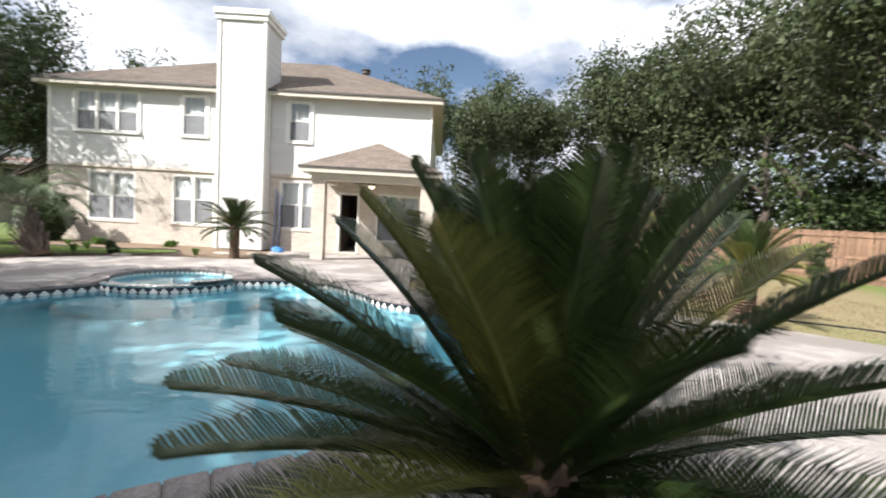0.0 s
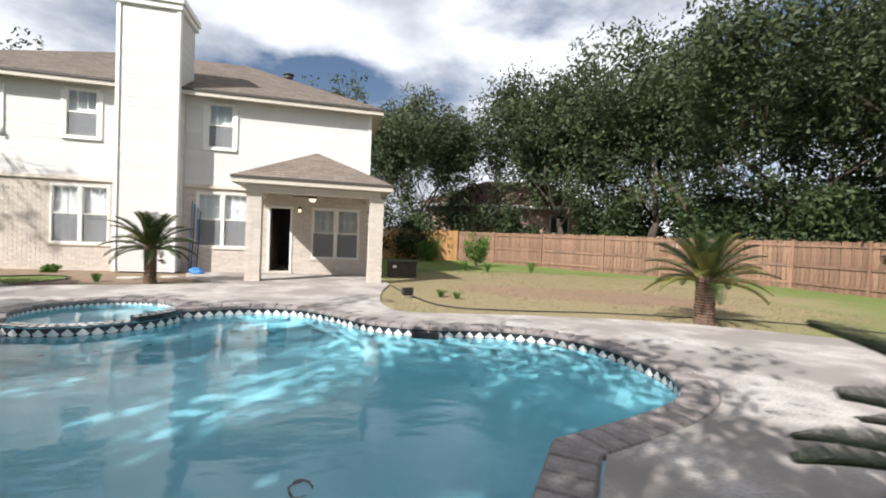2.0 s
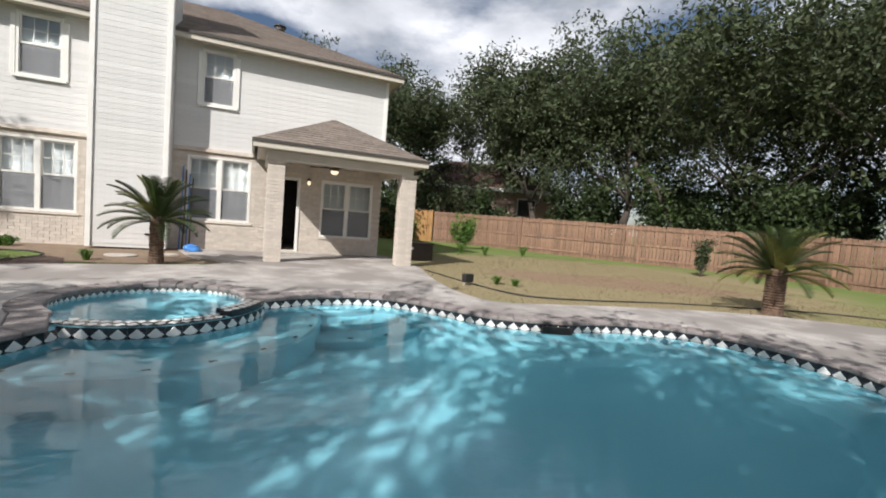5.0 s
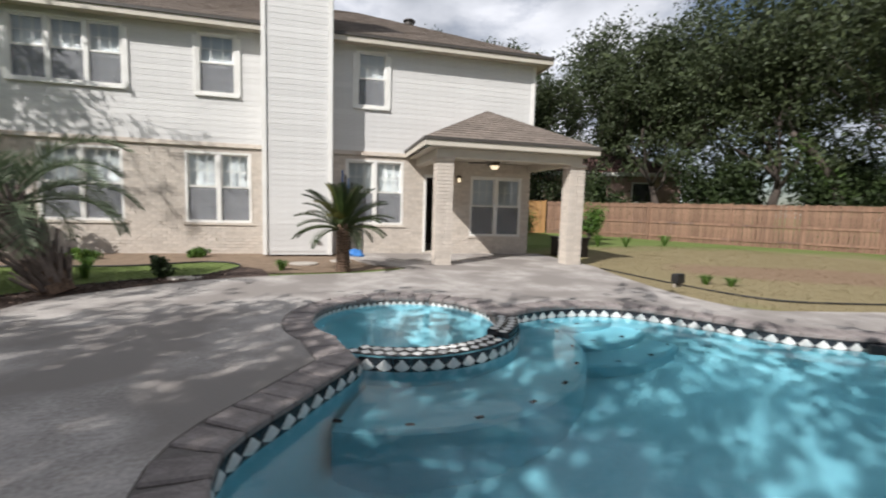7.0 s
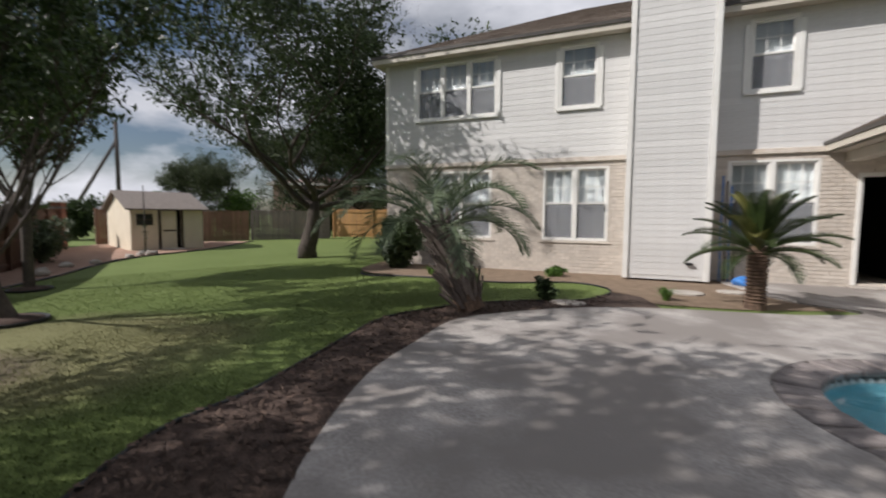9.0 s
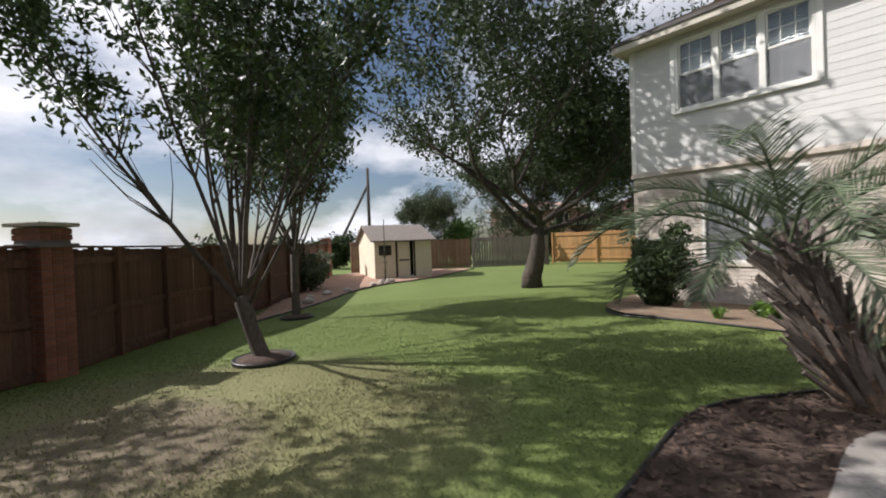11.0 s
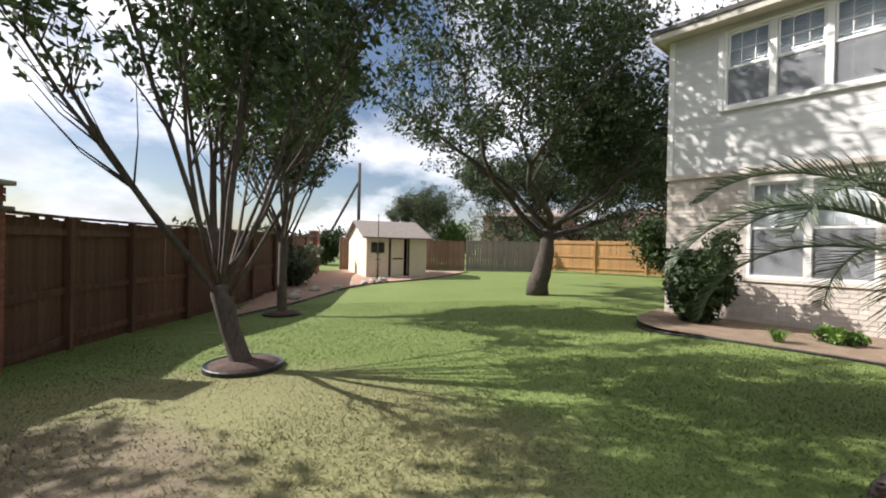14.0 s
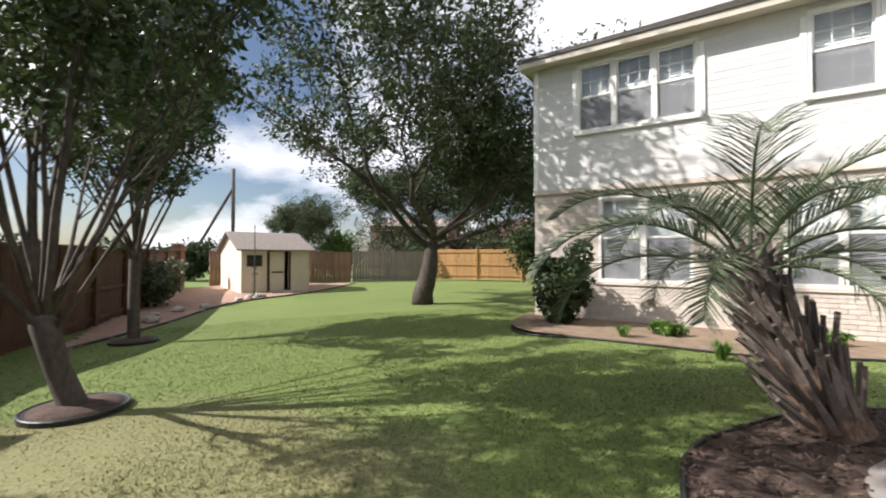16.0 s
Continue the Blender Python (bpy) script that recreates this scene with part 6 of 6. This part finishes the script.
# ---- bricks ----
def brick_rows(x0, x1, z0, z1, holes, pitch=0.21, course=0.0755):
    z, row = z0, 0
    while z + course <= z1 + 0.001:
        x = x0 - (pitch / 2 if row % 2 else 0)
        while x < x1 - 0.03:
            a, b = max(x, x0), min(x + pitch - 0.01, x1)
            cut = [(a, b)]
            for h in holes:
                if z + course > h[2] + 0.01 and z < h[3] - 0.01:
                    cut = [s for p, q in cut for s in ((p, min(q, h[0])), (max(p, h[1]), q)) if s[1] - s[0] > 0.025]
            for p, q in cut:
                yield p, q, z
            x += pitch
        z += course
        row += 1


unit = mesh_of("brick", box(bmesh.new(), 0, 1, -0.006, 0.02, 0, 0.0655, 0), BRICK)
rest_v, rest_f = [], []
for p, q, z in brick_rows(X0, X1, -0.02, BAND - 0.03, LOW + [DOOR, PATIO_WIN, (CX0, CX1, -1, 9)]):
    if -10.2 < p < -9.0 and z < 2.3:
        o = new("brick", unit)
        o.parent = wall_low
        o.matrix_basis = pose(p, YW + 0.012 + random.uniform(-0.002, 0.002), z) @ Matrix.Diagonal((q - p, 1, 1, 1))
    else:
        y0, y1 = YW + 0.006 + random.uniform(-0.003, 0.002), YW + 0.03
        n = len(rest_v)
        rest_v += [(x, y, k) for x in (p, q) for y in (y0, y1) for k in (z, z + 0.0655)]
        rest_f += [[n + i for i in f] for f in ((0, 1, 3, 2), (4, 6, 7, 5), (0, 4, 5, 1), (0, 2, 6, 4), (1, 5, 7, 3))]
me = bpy.data.meshes.new("bricks")
me.from_pydata(rest_v, [], rest_f)
me.materials.append(BRICK)
o = new("bricks", me)
o.parent = wall_low
tagged(o, "cream bricks of the ground floor wall", kind="stuff")

cube_unit = mesh_of("brick", box(bmesh.new(), 0, 1, 0, 1, 0, 0.0655, 0), BRICK)
for px0, px1 in POSTS:
    y0, y1 = 12.95, 13.29
    post = part("post", boxes((px0 + 0.015 + 1.8, px1 - 0.015 + 1.8, y0 + 0.015 - 14, y1 - 0.015 - 14, 0, 2.305)), MORTAR, porch, "square cream brick post")
    part("cap", boxes((px0 - 0.03 + 1.8, px1 + 0.03 + 1.8, y0 - 0.03 - 14, y1 + 0.03 - 14, 2.24, 2.306), bevel=0.008), BRICK, post)
    z, row = 0.004, 0
    w, dd = px1 - px0, y1 - y0
    while z < 2.2:
        s = 0.2 if row % 2 else w - 0.21
        for a, b, c, e in ((0, s, 0, 0.095), (s + 0.01, w, 0, 0.095), (0, s, dd - 0.095, dd), (s + 0.01, w, dd - 0.095, dd), (0, 0.095, 0.105, dd - 0.105), (w - 0.095, w, 0.105, dd - 0.105)):
            o = new("brick", cube_unit)
            o.parent = post
            o.matrix_basis = pose(px0 + a + 1.8 + random.uniform(-0.002, 0.002), y0 + c - 14 + random.uniform(-0.002, 0.002), z) @ Matrix.Diagonal((b - a, e - c, 1, 1))
        z += 0.0755
        row += 1

# bricks of the fence pier
for k in range(int((PB + 0.27) / 0.0755)):
    z = k * 0.0755
    if PB - 0.02 < z < PB + 0.07:
        continue
    w = 0.31
    for sx, sy, turn in ((-w, -w, 0), (w, -w, 90), (w, w, 180), (-w, w, 270)):
        for j in range(3):
            for pp, base in ((pier, 0), (pier_2, 0)):
                o = new("brick", bpy.data.meshes["pier_brick"] if "pier_brick" in bpy.data.meshes else mesh_of("pier_brick", box(bmesh.new(), 0, 0.197, -0.002, 0.05, 0, 0.0655, 0), RED_BRICK))
                o.parent = pp
                o.matrix_basis = pose(sx, sy, z, 0, 0, turn) @ Matrix.Translation(((0.0 if k % 2 else -0.0) + 0.2067 * j + 0.002, 0, 0))


# ---- shingles ----
def shingles(bm, a, b, c, d, expo=0.145, tab=0.3):
    """Rows of tabs on the plane with eave a to b and ridge d to c (c may equal d)."""
    a, b, c, d = (Vector(p) for p in (a, b, c, d))
    nrm = (b - a).cross(d - a).normalized()
    up = ((d + c) / 2 - (a + b) / 2)
    n = max(1, int(up.length / expo))
    for k in range(n):
        t0, t1 = k / n, min(1, (k + 1.15) / n)
        l0, r0, l1, r1 = a.lerp(d, t0), b.lerp(c, t0), a.lerp(d, t1), b.lerp(c, t1)
        m = max(1, int((r0 - l0).length / tab))
        sh = (k % 2) * 0.5 + random.uniform(-0.1, 0.1)
        cuts = [0] + [min(1, max(0, (i + sh) / m)) for i in range(1, m)] + [1]
        for u, v in zip(cuts, cuts[1:]):
            if v - u < 1e-4:
                continue
            lift = 0.012 + random.uniform(0, 0.005)
            p = [l0.lerp(r0, u + 0.01 / m), l0.lerp(r0, v - 0.01 / m), l1.lerp(r1, v - 0.01 / m), l1.lerp(r1, u + 0.01 / m)]
            q = [p[0] + nrm * lift, p[1] + nrm * lift, p[2] + nrm * 0.004, p[3] + nrm * 0.004]
            vs = [bm.verts.new(x) for x in (*q, p[0], p[1])]
            bm.faces.new(vs[:4])
            bm.faces.new((vs[4], vs[5], vs[1], vs[0]))


bm = bmesh.new()
shingles(bm, (ex0, ey0, EZ), (ex1, ey0, EZ), (rx1, RIDGE_Y, RIDGE_Z), (rx0, RIDGE_Y, RIDGE_Z))
shingles(bm, (ex1, ey0, EZ), (ex1, ey1, EZ), (rx1, RIDGE_Y, RIDGE_Z), (rx1, RIDGE_Y, RIDGE_Z))
tagged(part("shingles", bm, SHINGLE, roof), "brown asphalt shingles", kind="stuff")
bm = bmesh.new()
shingles(bm, (PX0, PY0, PZ), (PX1, PY0, PZ), (kx, ky, PKZ), (kx, ky, PKZ))
shingles(bm, (PX0, YW, PZ), (PX0, PY0, PZ), (kx, ky, PKZ), (kx, YW, PKZ))
shingles(bm, (PX1, PY0, PZ), (PX1, YW, PZ), (kx, YW, PKZ), (kx, ky, PKZ))
bmesh.ops.transform(bm, matrix=pc, verts=bm.verts)
tagged(part("shingles", bm, SHINGLE, porch), "brown asphalt shingles", kind="stuff")

# ---- grass blades ----
BLADE = bpy.data.materials.new("grass_blades")
BLADE.use_nodes = True
lawn_nodes(BLADE, True)


def grass(name, label, n, sample, keep, h0, h1, seed):
    rnd = np.random.default_rng(seed)
    p = sample(rnd, n)
    p = p[keep(p)]
    n = len(p)
    z = np.array([ground_z(x, y) for x, y in p])
    a = rnd.uniform(0, 2 * np.pi, n)
    h = rnd.uniform(h0, h1, n)
    lean = rnd.uniform(0.7, 1.8, n) * h
    w = 0.0035 + 0.002 * rnd.random(n)
    v = np.empty((n, 3, 3))
    v[:, 0] = np.stack([p[:, 0] - np.sin(a) * w, p[:, 1] + np.cos(a) * w, z], 1)
    v[:, 1] = np.stack([p[:, 0] + np.sin(a) * w, p[:, 1] - np.cos(a) * w, z], 1)
    v[:, 2] = np.stack([p[:, 0] + np.cos(a) * lean, p[:, 1] + np.sin(a) * lean, z + h], 1)
    me = bpy.data.meshes.new(name)
    me.vertices.add(n * 3)
    me.vertices.foreach_set("co", v.reshape(-1))
    me.loops.add(n * 3)
    me.loops.foreach_set("vertex_index", np.arange(n * 3, dtype=np.int32))
    me.polygons.add(n)
    me.polygons.foreach_set("loop_start", np.arange(0, n * 3, 3, dtype=np.int32))
    me.update(calc_edges=True)
    me.materials.append(BLADE)
    tagged(new(name, me), label, "grass", kind="stuff")


def within(p, poly):
    """Which of the points lie inside the closed line."""
    hit = np.zeros(len(p), bool)
    for a, b in zip(poly, poly[1:] + poly[:1]):
        if a.y != b.y:
            hit ^= ((a.y > p[:, 1]) != (b.y > p[:, 1])) & (p[:, 0] < (b.x - a.x) * (p[:, 1] - a.y) / (b.y - a.y) + a.x)
    return hit


def on_lawn(p):
    x, y = p[:, 0], p[:, 1]
    bare = np.sin(x * 3.1 + 1.7 * np.sin(y * 2.3)) + np.sin(y * 3.7 + 1.3 * np.sin(x * 2.9)) > 0.2 + 1.9 * np.hypot(x + 12.6, y - 6.4) - 1.4 + 1.6 * np.sin(x * 917.0 + y * 733.0)
    return ~within(p, deck_loop) & ~within(p, mulch_poly) & ~within(p, soil_poly) & ((y < 15.2) | (x < -13.1)) & ~bare


def on_right(p):
    return ~within(p, deck_loop) & ~((p[:, 0] < 0.1) & (p[:, 1] > 12))


def fan_left(rnd, n):
    r = 0.4 + 12.0 * rnd.random(n) ** 0.95
    a = rnd.uniform(radians(80), radians(215), n)
    return np.stack([-8.9 + r * np.cos(a), 6.0 + r * np.sin(a)], 1)


def lawn_right(rnd, n):
    return np.stack([rnd.uniform(-0.2, 10.5, n), rnd.uniform(6.0, 18.5, n)], 1)


grass("grass_blades", "short patchy green and straw-coloured grass blades", 300000, fan_left, on_lawn, 0.010, 0.026, 1)
grass("grass_blades", "short dry tan grass blades", 70000, lawn_right, on_right, 0.018, 0.04, 2)

# ---- bark chips on the mulch ----
rnd = np.random.default_rng(9)
p = np.stack([rnd.uniform(-10.7, -7.4, 16000), rnd.uniform(3.0, 13.2, 16000)], 1)
p = p[within(p, mulch_poly) & ~within(p, deck_loop)]
cv, cf = [], []
for x, y in p[:6500]:
    a, s, w = rnd.uniform(0, 6.28), rnd.uniform(0.010, 0.030), rnd.uniform(0.005, 0.011)
    c, d, z = math.cos(a), math.sin(a), rnd.uniform(0.0, 0.018)
    t, u = rnd.uniform(-0.012, 0.012), rnd.uniform(0.003, 0.009)
    n = len(cv)
    cv += [(x - c * s - d * w, y - d * s + c * w, z - t), (x + c * s - d * w, y + d * s + c * w, z + t), (x + c * s + d * w, y + d * s - c * w, z + t + u), (x - c * s + d * w, y - d * s - c * w, z - t + u)]
    cf.append((n, n + 1, n + 2, n + 3))
me = bpy.data.meshes.new("bark_chips")
me.from_pydata(cv, [], cf)
me.materials.append(material("bark_chip", (0.036, 0.024, 0.018), (0.12, 0.08, 0.06), 6, 0.95, 50, 0.3, vary=0.4))
tagged(new("bark_chips", me), "loose brown bark chips on the mulch strip", "mulch", kind="stuff")
